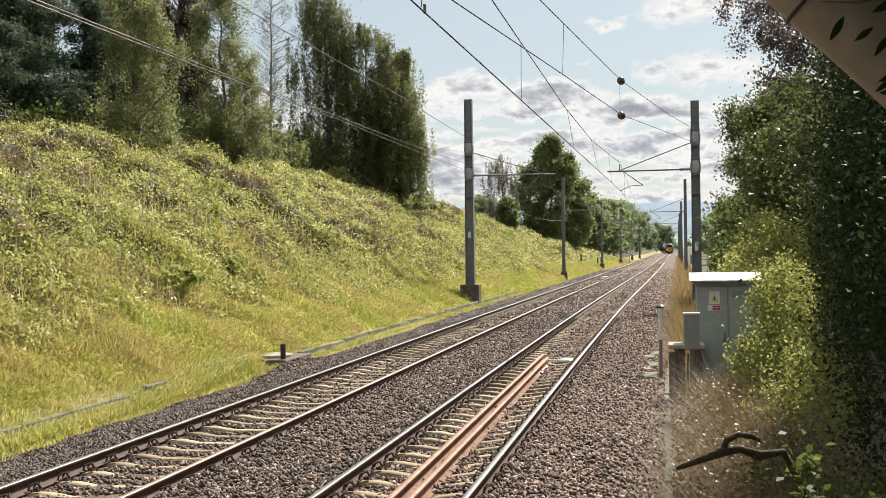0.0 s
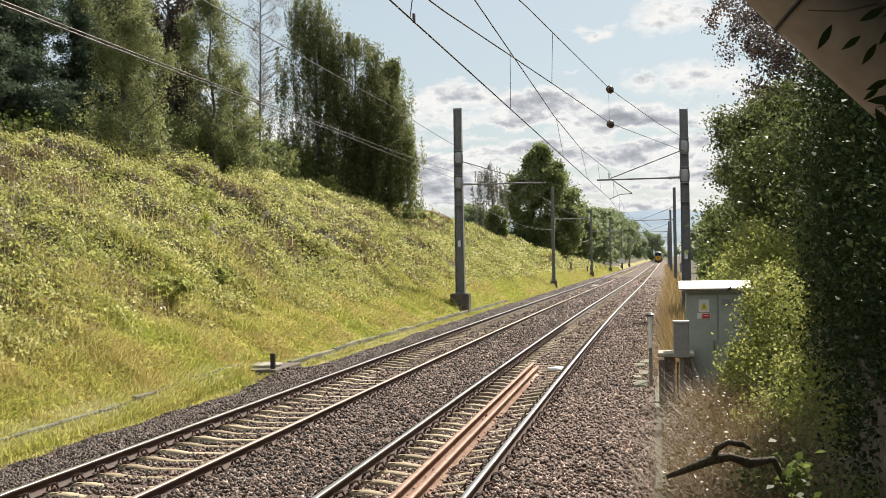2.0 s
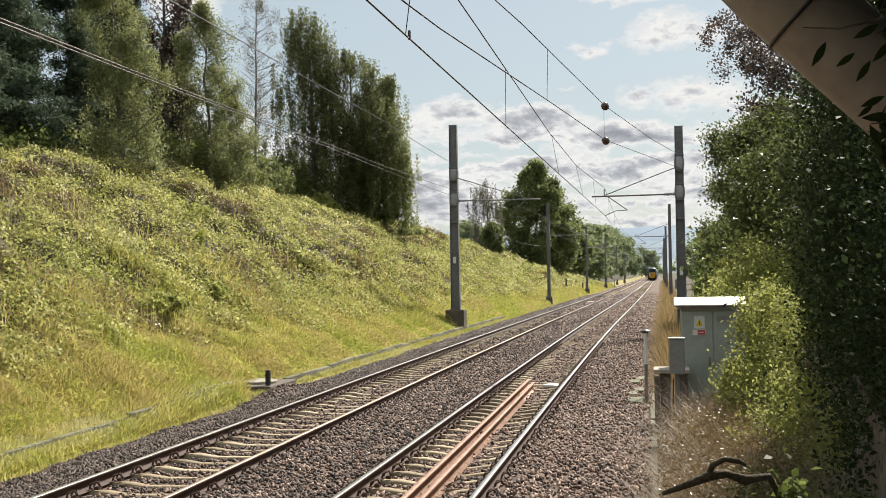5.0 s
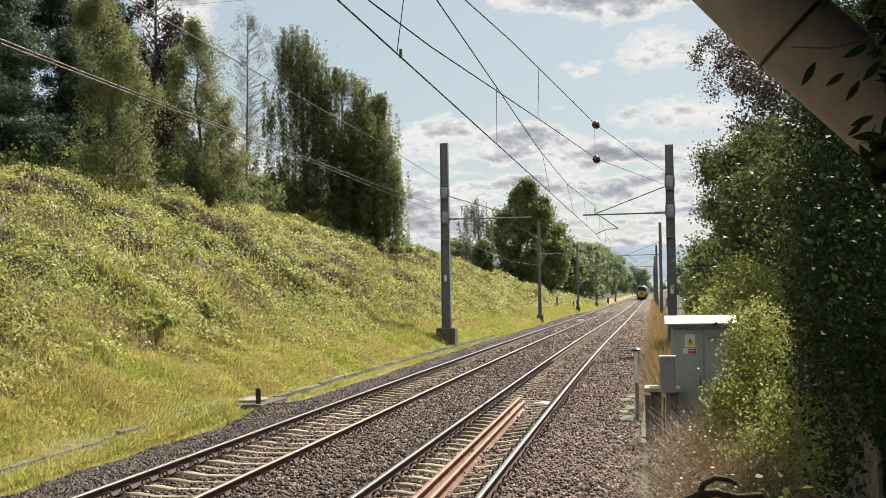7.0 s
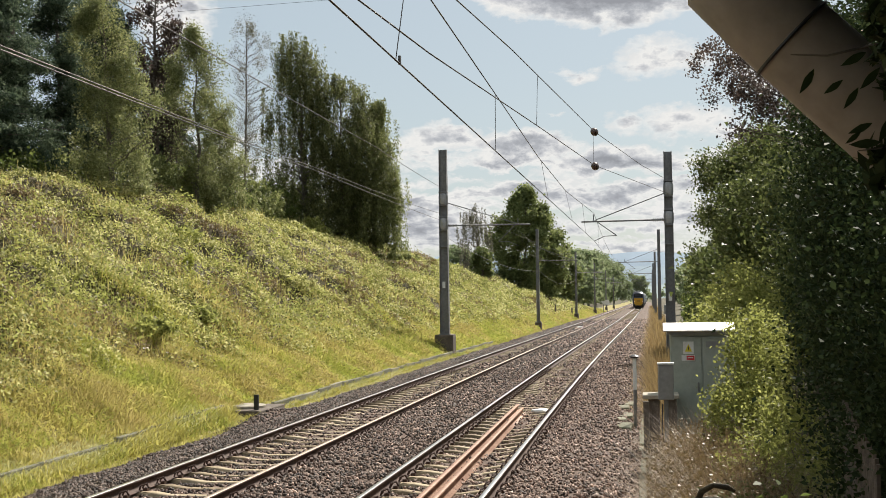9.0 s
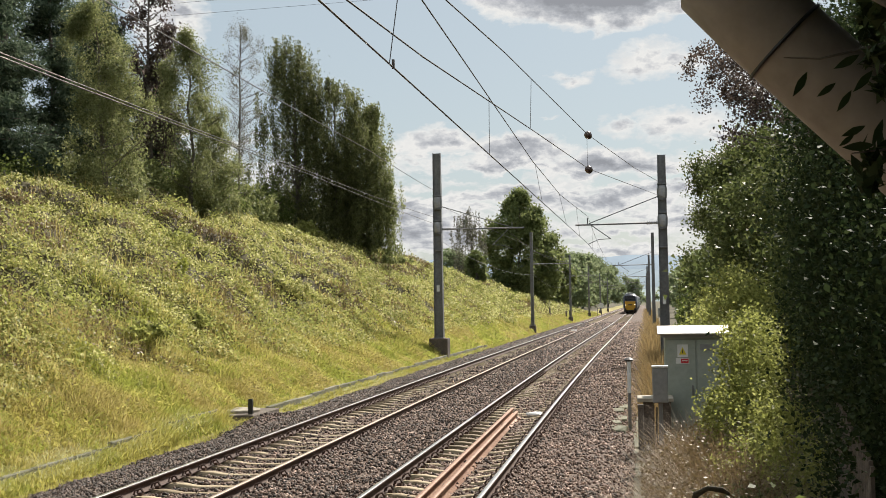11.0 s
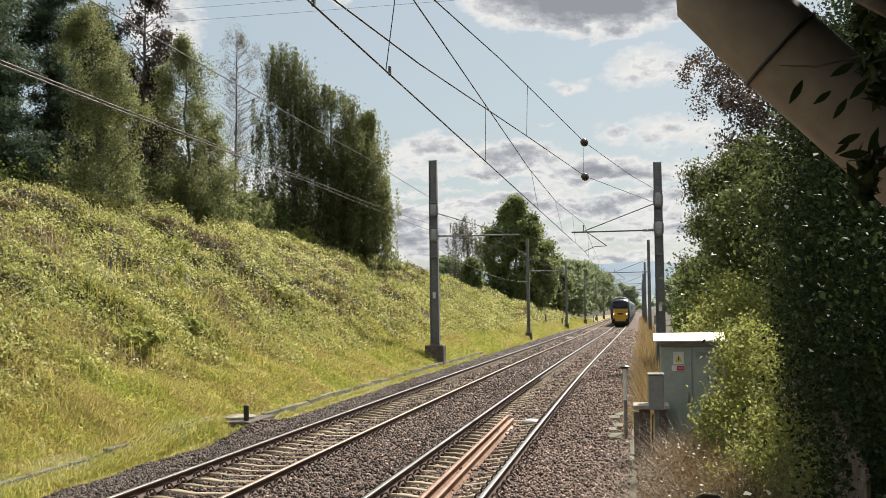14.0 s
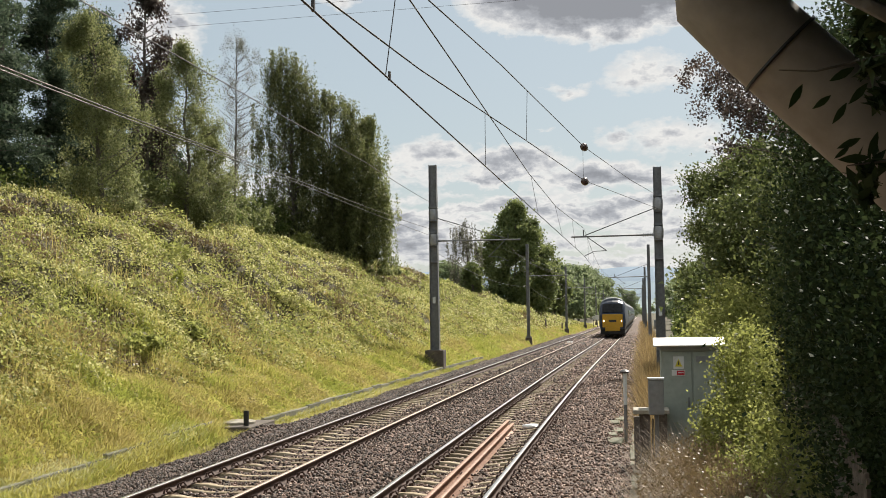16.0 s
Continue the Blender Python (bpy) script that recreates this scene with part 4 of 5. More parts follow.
def build_trees():
    # dark conifers at the top of the bank
    for x, y, h, r in ((-25.5, 47, 13.5, 2.9), (-27.0, 52, 15, 3.1), (-24.5, 42.5, 10.5, 2.5), (-27.5, 58, 15.5, 3.0), (-30, 66, 12.5, 3.0), (-31, 72, 12.0, 3.0), (-26.0, 67, 10.0, 2.6), (-33, 61, 16, 3.4), (-29.5, 49, 15, 3.2), (-28.5, 43, 14, 3.0), (-34, 55, 17, 3.4), (-27.5, 63, 11.5, 2.7)):
        build_tree(x, y, h, r, "pine_leaf", "dark green conifer at the top of the bank", "pine", 34000, 0.15, trunk=0.18)
    build_tree(-25.3, 64.5, 14.0, 2.2, "purple_leaf", "dark purple-leaved tree among the conifers", "birch", 13000, 0.11, twigs=90, trunk=0.2, gaps=0.46,
               profile=[(20.6, -0.1, 0.05), (18.8, 0.0, 1.1), (17.6, 0.1, 1.45), (16.4, 0.25, 1.5), (15.0, 0.2, 1.3), (13.5, 0.15, 1.2), (10.5, 0.0, 1.3)])
    build_tree(-22.1, 51.5, 9.4, 1.8, "birch_leaf", "leaning green silver birch on the upper bank", "birch", 36000, 0.06, "bark", 0.13, twigs=44, gaps=0.46,
               profile=[(16.0, -0.5, 0.05), (14.3, -0.65, 1.0), (13.1, 0.05, 1.05), (12.2, 0.0, 1.3), (10.8, 0.25, 1.65), (9.4, 0.3, 1.8), (8.1, 0.3, 1.75), (7.3, 0.4, 1.2)])
    build_tree(-21.6, 60.5, 9.2, 1.7, "birch_leaf", "upright green birch on the upper bank", "birch", 32000, 0.065, "bark", 0.11, twigs=40, gaps=0.42,
               profile=[(16.1, -0.17, 0.05), (15.2, -0.05, 0.8), (14.1, 0.0, 1.35), (12.7, 0.1, 1.6), (11.4, 0.1, 1.7), (10.0, -0.05, 1.6), (8.4, 0.0, 1.3), (7.4, 0.0, 0.9)])
    build_tree(-21.2, 62.5, 5.6, 1.45, "birch_leaf", "small bushy birch on the upper bank", "birch", 20000, 0.06, "bark", 0.07, twigs=40, gaps=0.36,
               profile=[(11.9, 0.1, 0.05), (10.8, 0.05, 0.8), (9.6, 0.1, 1.3), (8.4, 0.05, 1.4), (7.2, 0.0, 1.2), (6.7, 0.0, 0.8)])
    build_tree(-22.96, 72.5, 12.3, 1.25, "bare_leaf", "thin pale birch almost bare of leaves", "birch", 9000, 0.045, "bark", 0.085, twigs=120, gaps=0.3,
               profile=[(19.6, 0.0, 0.05), (18.7, 0.15, 0.9), (17.1, 0.25, 1.2), (15.3, 0.25, 1.25), (13.9, 0.1, 1.2), (12.2, 0.2, 0.8), (10.5, 0.1, 0.5)])
    build_tree(-22.7, 85.5, 15.4, 2.3, "shaded_weep_leaf", "tall dark weeping birch with thin drooping top", "weep", 60000, 0.105, "bark", 0.22, twigs=60, gaps=0.38,
               profile=[(21.2, -1.0, 0.2), (20.7, -0.75, 1.4), (18.5, -0.45, 1.85), (16.4, -0.5, 2.1), (14.3, -0.4, 2.2), (11.8, -0.2, 2.2), (9.0, -0.2, 2.35), (6.8, -0.2, 2.3)])
    build_tree(-20.6, 87.0, 12.6, 2.7, "shaded_weep_leaf", "dark weeping birch standing between its neighbours", "weep", 72000, 0.11, "bark", 0.18, twigs=40, gaps=0.22,
               profile=[(18.4, -0.3, 0.1), (17.6, -0.1, 1.7), (16.3, 0.1, 2.5), (14.2, 0.2, 2.9), (11.0, 0.25, 3.0), (8.0, 0.25, 3.0), (6.6, 0.2, 2.6)])
    build_tree(-18.65, 88.5, 11.9, 2.5, "willow_leaf", "green weeping birch with long hanging twigs", "weep", 64000, 0.105, "bark", 0.18, twigs=40, gaps=0.34,
               profile=[(16.7, 0.5, 0.1), (15.8, 0.2, 1.1), (14.3, -0.1, 1.8), (11.9, -0.2, 2.0), (9.7, -0.2, 2.1), (7.6, -0.2, 2.3), (5.9, -0.05, 2.45)])
    # undergrowth along the top of the bank
    for i, (x, y, hh) in enumerate(((-24.5, 47, 1.5), (-24.0, 56, 1.7), (-23.5, 66, 2.0), (-24.2, 75, 2.6), (-25.0, 82, 3.2), (-22.5, 94, 2.6), (-25.5, 92, 4.0), (-27.0, 80, 5.0), (-28.0, 72, 4.5))):
        z = float(ground_z(x, y))
        shrub("undergrowth", [(x, y, z + hh * 0.45, 2.4, 4.5, hh * 0.6)], 9000, 0.12, "willow_leaf" if i % 2 else "tree_leaf", "shady green undergrowth beneath the bank trees", "shrub", 8, seed=40 + i)
    # trees past the end of the bank
    build_tree(-16.0, 176, 14.0, 5.1, "mid_leaf", "round green broadleaf tree beyond the bank", "round", 42000, 0.26, trunk=0.25, gaps=0.12,
               profile=[(17.4, 0.3, 0.3), (15.6, 0.25, 1.5), (12.8, 0.3, 3.7), (10.4, 0.2, 4.8), (7.4, 0.4, 5.1), (5.0, 0.6, 4.8), (3.2, 0.4, 4.4)])
    build_tree(-19.1, 150, 10.0, 1.8, "bare_leaf", "slim sparse drooping birch beyond the bank", "weep", 12000, 0.13, "bark", 0.10, twigs=50, gaps=0.3,
               profile=[(13.9, -0.2, 0.1), (12.8, -0.4, 1.5), (10.1, -0.35, 1.8), (7.5, -0.3, 1.7), (5.5, -0.3, 1.4)])
    build_tree(-18.2, 146, 4.0, 1.6, "mid_leaf", "small rounded tree at the foot of the birch", "round", 6000, 0.18)
    build_tree(-14.2, 205, 8.0, 4.2, "mid_leaf", "lower green broadleaf tree beyond the bank", "round", 18000, 0.3, trunk=0.25)
    build_tree(-29.0, 200, 6.5, 4.2, "haze_pale_leaf", "small rounded tree beyond the bank", "round", 7000, 0.28)
    build_tree(-24.0, 185, 4.0, 2.6, "purple_leaf", "small brown-leaved tree beyond the bank", "round", 5000, 0.22)
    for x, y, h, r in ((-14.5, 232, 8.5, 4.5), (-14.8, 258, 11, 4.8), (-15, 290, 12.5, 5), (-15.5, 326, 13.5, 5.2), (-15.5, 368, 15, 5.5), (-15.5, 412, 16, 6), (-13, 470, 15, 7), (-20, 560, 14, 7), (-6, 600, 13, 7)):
        build_tree(x + float(bend(y)), y, h, r, "haze_pale_leaf", "hazy broadleaf tree beside the line", "round", 9000, 0.42, trunk=0.3)
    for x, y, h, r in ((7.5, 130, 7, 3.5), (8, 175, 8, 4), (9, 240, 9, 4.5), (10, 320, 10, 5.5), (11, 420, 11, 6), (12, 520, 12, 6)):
        build_tree(x + float(bend(y)), y, h, r, "haze_pale_leaf", "hazy broadleaf tree beside the line", "round", 7000, 0.42, trunk=0.3)
    # right-hand side
    build_tree(5.3, 58, 9.4, 3.3, "hedge_leaf", "dark broadleaf tree beside the line", "round", 80000, 0.085, trunk=0.2, low=0.05)
    build_tree(5.2, 44, 7.2, 2.8, "hedge_leaf", "dark broadleaf tree beside the line", "round", 70000, 0.075, trunk=0.18, low=0.05)
    build_tree(6.0, 33, 9.0, 3.4, "hedge_leaf", "dark broadleaf tree beside the line", "round", 60000, 0.085, trunk=0.18, low=0.05)



def shrub(name, blobs, n, size, mat, label, category="shrub", stems=14, droop=0.2, seed=1, wide=0.65, bark="bark", root=None, thick=0.008):
    """A bush or hedge: stems and leaves gathered in clumps inside a few rounded masses (x, y, z, rx, ry, rz)."""
    rs = np.random.default_rng(seed)
    bx, by, bz = blobs[0][:3]
    z0 = float(ground_z(bx, by))
    t = thing(name, pose(bx, by, z0), label, category)
    B = np.array(blobs, float)
    vol = np.prod(B[:, 3:], 1) ** 0.75
    k = max(40, n // 55)
    i = rs.choice(len(B), k, p=vol / vol.sum())
    d = rs.normal(size=(k, 3))
    d /= np.linalg.norm(d, axis=1)[:, None]
    cl = B[i, :3] + d * B[i, 3:] * (0.55 + 0.5 * rs.random((k, 1)) ** 0.6)
    j = rs.integers(0, k, n)
    spread = min(np.mean(B[:, 3:]) * 0.13, 0.2)
    C = cl[j] + rs.normal(0, 1, (n, 3)) * spread * rs.uniform(0.5, 1.2, k)[j][:, None]
    C[:, 2] = np.maximum(C[:, 2], ground_z(C[:, 0], C[:, 1]) + 0.02)
    C -= np.array([bx, by, z0])
    s = size * rs.uniform(0.65, 1.35, n)
    place("foliage", mesh_np("foliage", *leaf_quads(C, s * 1.3, s * 1.3 * wide, droop, rs)), M[mat], t)
    bm = bmesh.new()
    for q in range(stems):
        pick = rs.integers(0, k)
        e = cl[pick] - np.array([bx, by, z0])
        b = B[i[pick]]
        g = (b[0] - bx + rs.normal(0, 0.2), b[1] - by + rs.normal(0, 0.3), float(ground_z(b[0], b[1])) - z0 - 0.05)
        if root:
            g = (root[0] - bx, root[1] - by, root[2] - z0)
        limb(bm, g, e, thick, 0.003, 0.7, 5, 6)
    tagged(part("stem_tangle", bm, M[bark], t, smooth=True), kind="stuff")
    return t


build_trees()


def build_right_side():
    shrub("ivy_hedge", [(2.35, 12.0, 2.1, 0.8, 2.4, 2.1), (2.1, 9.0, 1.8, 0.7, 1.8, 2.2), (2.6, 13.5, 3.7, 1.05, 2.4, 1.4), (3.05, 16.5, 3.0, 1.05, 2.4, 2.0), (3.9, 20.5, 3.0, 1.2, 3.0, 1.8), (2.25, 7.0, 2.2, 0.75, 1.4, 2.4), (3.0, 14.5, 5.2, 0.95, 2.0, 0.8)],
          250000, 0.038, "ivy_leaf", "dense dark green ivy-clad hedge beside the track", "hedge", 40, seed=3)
    shrub("hedge_tree", [(4.7, 28, 3.0, 1.5, 4, 2.3), (5.4, 35, 3.2, 1.7, 4.5, 2.6)], 70000, 0.062, "hedge_leaf", "green leafy hedge bushes beside the track", "hedge", 24, seed=4)
    shrub("bright_bush", [(1.45, 19.4, 0.45, 0.52, 1.5, 0.85), (1.75, 20.6, 1.35, 0.5, 1.2, 0.9), (1.2, 17.2, 0.05, 0.4, 1.3, 0.5), (1.75, 16.0, 0.5, 0.4, 1.4, 0.7)], 22000, 0.042, "bush_leaf", "bright yellow-green bush leaning on the cabinet", "bush", 18, seed=5)
    shrub("bright_bush", [(2.6, 33, 1.2, 0.9, 5, 1.5), (2.9, 42, 1.4, 1.0, 6, 1.7), (2.0, 27.0, 0.9, 0.6, 2.2, 1.0), (2.35, 30, 1.9, 0.6, 3.0, 1.2), (1.9, 38, 1.0, 0.55, 4, 1.1)], 52000, 0.068, "bush_leaf", "sunlit yellow-green bushes along the fence", "bush", 18, seed=6)
    shrub("bright_bush", [(3.4, 66, 1.6, 1.2, 10, 2.0), (4.2, 90, 1.8, 1.6, 14, 2.3)], 14000, 0.15, "tree_leaf", "green bushes along the line", "bush", 12, seed=8)
    shrub("overhanging_bough", [(1.0, 16, 5.2, 0.45, 0.8, 0.42), (1.5, 16.5, 5.5, 0.5, 0.8, 0.5), (1.35, 15.8, 4.6, 0.38, 0.6, 0.3), (1.7, 16, 4.9, 0.4, 0.6, 0.4)], 8500, 0.029, "purple_leaf", "thin overhanging bough with dark brownish leaves", "branch", 46, seed=9, root=(2.7, 15.5, 4.0), thick=0.009)
    # thick growth added behind the hedge face to block light through its gaps
    shrub("hedge_backing", [(3.9, 9.5, 2.0, 0.9, 3.5, 2.4), (4.2, 14, 2.6, 1.0, 3.5, 2.8), (4.8, 19, 2.8, 1.1, 3.5, 2.8), (3.6, 5.5, 2.2, 0.9, 2.5, 2.4)], 26000, 0.12, "ivy_leaf", "leaf mass added behind the hedge to close its gaps", "hedge", 20, seed=21)
    # unseen canopy over and behind the camera, added to shade hedge and pipe
    shrub("unseen_shade_foliage", [(3.0, 3.5, 5.6, 2.2, 3.5, 1.1), (2.2, -1.5, 5.0, 2.4, 2.5, 1.3), (0.6, -4.5, 3.6, 3.5, 1.5, 2.6), (3.2, -1.0, 2.2, 1.2, 3.0, 2.4)], 22000, 0.14, "ivy_leaf", "unseen leafy mass added to shade the hedge and pipe", "tree", 20, seed=22)
    shrub("unseen_shade_foliage", [(0.5, 3.0, 4.45, 1.3, 1.5, 0.5), (0.3, 0.6, 4.2, 1.7, 1.6, 0.6), (0.2, -2.6, 3.4, 2.2, 0.9, 1.9), (1.9, 1.0, 3.4, 0.6, 2.0, 1.2)], 26000, 0.15, "ivy_leaf", "unseen leafy crown added over the viewpoint to shade the pipe", "tree", 20, seed=23, root=(2.6, 0.0, 1.0), thick=0.02)
    shrub("low_bush", [(1.0, 10.5, 0.2, 0.4, 1.6, 0.5), (1.15, 8.2, 0.35, 0.35, 1.2, 0.6), (0.95, 13, 0.0, 0.35, 1.4, 0.45)], 12000, 0.032, "hedge_leaf", "low dark green brambly bush at the hedge foot", "bush", 20, seed=31, thick=0.008)
    # dry weeds in front of the hedge
    N = 28000
    Y = near_far(N, 6.5, 22)
    X = rng.uniform(0.0, 1.0, N) * 1.2 + 0.05 * (Y - 6) * rng.random(N) * 0.5
    P = np.stack([X, Y, ground_z(X, Y) - 0.02], 1)
    stuff("dry_weeds", blades(P, rng.uniform(0.3, 1.15, N) * (0.6 + 0.4 * np.clip(X, 0, 1)), rng.uniform(0.005, 0.016, N), 0.85), "dry_stem", "tangled dry brown weeds beside the cable trough", "weeds")
    N = 16000
    Y = near_far(N, 26, 330)
    X = 0.15 + bend(Y) + np.abs(rng.normal(0, 0.45, N))
    P = np.stack([X, Y, ground_z(X, Y) - 0.02], 1)
    stuff("dry_weeds", blades(P, rng.uniform(0.35, 1.1, N), np.clip(Y * 0.0007, 0.012, 0.15), 0.6), "tan_blade", "tall straw-coloured grass beside the ballast", "weeds")
    N = 26000
    Y = near_far(N, 6.0, 20)
    X = rng.uniform(0.0, 1.4, N)
    C = np.stack([X, Y, ground_z(X, Y) + rng.random(N) ** 1.2 * 0.95], 1)
    stuff("low_weeds", leaf_quads(C, rng.uniform(0.03, 0.07, N), rng.uniform(0.015, 0.04, N)), "dead_leaf", "withered low weeds and brambles at the hedge foot", "weeds")


build_right_side()
shrub("fern_clump", [(-21.0, 80.0, 6.9, 1.1, 1.0, 0.8)], 2600, 0.13, "bush_leaf", "bright yellow-green fern clump on the bank top", "fern", 6, seed=51)
shrub("tall_weed", [(-15.0, 41.0, 3.4, 0.25, 0.25, 0.8)], 900, 0.07, "green_blade", "tall thin green weed standing in the brambles", "weed", 4, seed=52)
for q, (bx, by, bs) in enumerate(((-13.0, 36.0, 0.5), (-14.2, 52.0, 0.6), (-17.0, 45.0, 0.7), (-12.4, 63.0, 0.6), (-12.0, 30.0, 0.45), (-15.0, 70.0, 0.8), (-18.5, 60.0, 0.7))):
    shrub("bank_bush", [(bx, by, float(ground_z(bx, by)) + bs * 0.5, bs * 1.5, bs * 1.5, bs * 0.5)], 1500, 0.075, "bramble_leaf" if q % 2 else "bush_leaf", "small leafy bush growing in the brambles", "bush", 5, seed=60 + q)


def build_near_growth():
    """Twigs and leaves close to the camera: a mossy dead branch, a spray of pale leaves and the tree over the pipe."""
    t = thing("dead_branch", pose(0, 0, 0), "dark mossy dead branch leaning out of the hedge", "branch")
    bm = bmesh.new()
    add_tube(bm, [(0.015, 5.0, 1.55), (0.12, 5.0, 1.59), (0.19, 5.0, 1.62), (0.26, 5.02, 1.625), (0.33, 5.03, 1.60), (0.42, 5.08, 1.61), (0.55, 5.5, 1.35), (0.8, 6.2, 0.4), (0.95, 6.5, -0.4)], [0.008, 0.015, 0.021, 0.014, 0.021, 0.013, 0.012, 0.012, 0.014], 8)
    part("bough", bm, M["moss"], t, smooth=True)
    part("twig", tube([(0.19, 5.0, 1.62), (0.205, 5.0, 1.66), (0.25, 4.99, 1.685), (0.30, 4.98, 1.68), (0.33, 4.98, 1.665)], [0.012, 0.013, 0.010, 0.012, 0.005], 7), M["moss"], t, smooth=True)
    # out-of-view leaves added above the pipe to darken its top
    shrub("pipe_shade_canopy", [(1.0, 3.0, 3.72, 0.55, 0.9, 0.22), (1.5, 3.2, 3.6, 0.5, 1.2, 0.5), (0.7, 2.1, 3.62, 0.5, 0.7, 0.2), (0.9, 1.0, 3.5, 0.6, 0.8, 0.35), (1.3, 1.8, 2.9, 0.3, 1.0, 0.8)], 12000, 0.075, "ivy_leaf", "unseen leafy mass added above the pipe to shade it", "tree", 16, seed=14, root=(1.9, 3.0, 2.4), thick=0.01)
    # mostly unseen leaf mass, added to keep light off the pipe's upper side
    shrub("pipe_shade_leaves", [(0.46, 3.05, 3.42, 0.16, 0.25, 0.13), (0.66, 3.05, 3.26, 0.16, 0.25, 0.14), (0.82, 3.0, 3.06, 0.15, 0.25, 0.14), (0.92, 2.8, 2.85, 0.14, 0.3, 0.16)], 5200, 0.055, "ivy_leaf", "leaves added along the upper side of the pipe to shade it", "ivy", 12, seed=15, root=(1.3, 3.0, 2.4), thick=0.006)
    shrub("low_shrub", [(0.62, 5.2, 1.42, 0.16, 0.3, 0.14), (0.75, 5.6, 1.0, 0.3, 0.4, 0.35), (0.85, 6.4, 0.5, 0.4, 0.6, 0.6)], 2600, 0.032, "tree_leaf", "pale green leafy shrub at the hedge foot", "shrub", 16, seed=12)
    shrub("overhanging_tree", [(0.46, 2.4, 2.88, 0.06, 0.08, 0.08), (0.50, 2.5, 2.72, 0.06, 0.1, 0.12), (0.60, 2.6, 2.95, 0.12, 0.2, 0.2), (0.42, 2.42, 2.62, 0.03, 0.06, 0.03)], 620, 0.034, "ivy_leaf", "dark leafy boughs hanging over the pipe", "tree", 10, seed=13, wide=0.4, root=(1.1, 2.9, 3.3), thick=0.004)
    t = thing("laurel_sprig", pose(-0.07, 0, -0.06), "sprig of long dark green leaves in front of the pipe", "twig")
    part("twig", tube([(0.70, 2.5, 2.98), (0.52, 2.42, 2.92), (0.41, 2.4, 2.895), (0.345, 2.4, 2.90)], [0.004, 0.003, 0.002, 0.001], 6), M["bark"], t)
    part("twig", tube([(0.70, 2.5, 2.80), (0.55, 2.42, 2.73), (0.46, 2.4, 2.72)], [0.004, 0.003, 0.001], 6), M["bark"], t)
    for x, z, turn, ln in ((0.385, 2.872, 62, 0.05), (0.435, 2.85, 38, 0.04), (0.462, 2.835, 58, 0.045), 
                           (0.478, 2.90, 30, 0.05), (0.485, 2.77, 25, 0.045), (0.50, 2.735, 5, 0.055), (0.515, 2.78, 70, 0.05), (0.465, 2.755, 40, 0.034), (0.50, 2.87, 50, 0.05)):
        bm = bmesh.new()
        rows = [(0.0, 0.02), (0.2, 0.62), (0.45, 1.0), (0.7, 0.75), (0.88, 0.35), (1.0, 0.02)]
        sides = [[bm.verts.new((-ln * f, sgn * 0.17 * ln * w, 0.05 * ln * abs(sgn) - 0.12 * ln * f * f)) for f, w in rows] for sgn in (-1, 0, 1)]
        for a, b in zip(sides, sides[1:]):
            for k in range(len(rows) - 1):
                bm.faces.new((a[k], a[k + 1], b[k + 1], b[k]))
        o = part("leaf", bm, M["ivy_leaf"], t, smooth=True)
        o.matrix_basis = pose(x, 2.4, z, 90, 0, 0) @ pose(0, 0, 0, 25, 0, turn)


build_near_growth()


def build_pylons():
    """Two lattice pylons beyond the picture, with the thin line that crosses the sky between them."""
    for x, top in ((-75.0, 36.75), (40.0, 39.9)):
        t = thing("pylon", pose(x, 140, 0), "grey steel lattice pylon far beside the line", "pylon", "pylons")
        for sx in (-1, 1):
            for sy in (-1, 1):
                part("leg", tube([(sx * 2.2, sy * 2.2, -1), (sx * 0.3, sy * 0.3, top + 2)], 0.12, 5), M["galv"], t)
            part("brace", tube([(sx * 2.0, -2.0, 2), (-sx * 0.9, -0.9, 24)], 0.06, 4), M["galv"], t)
        part("cross_arm", tube([(0, -3, top), (0, 3, top)], 0.12, 5), M["galv"], t)
    for dy in (0.0, 2.6):
        wire("power_line", [(-75, 140 + dy, 36.75 - dy * 0.3), (40, 140 + dy, 39.9 - dy * 0.3)], 0.02, "thin distant power line crossing the sky")


build_pylons()


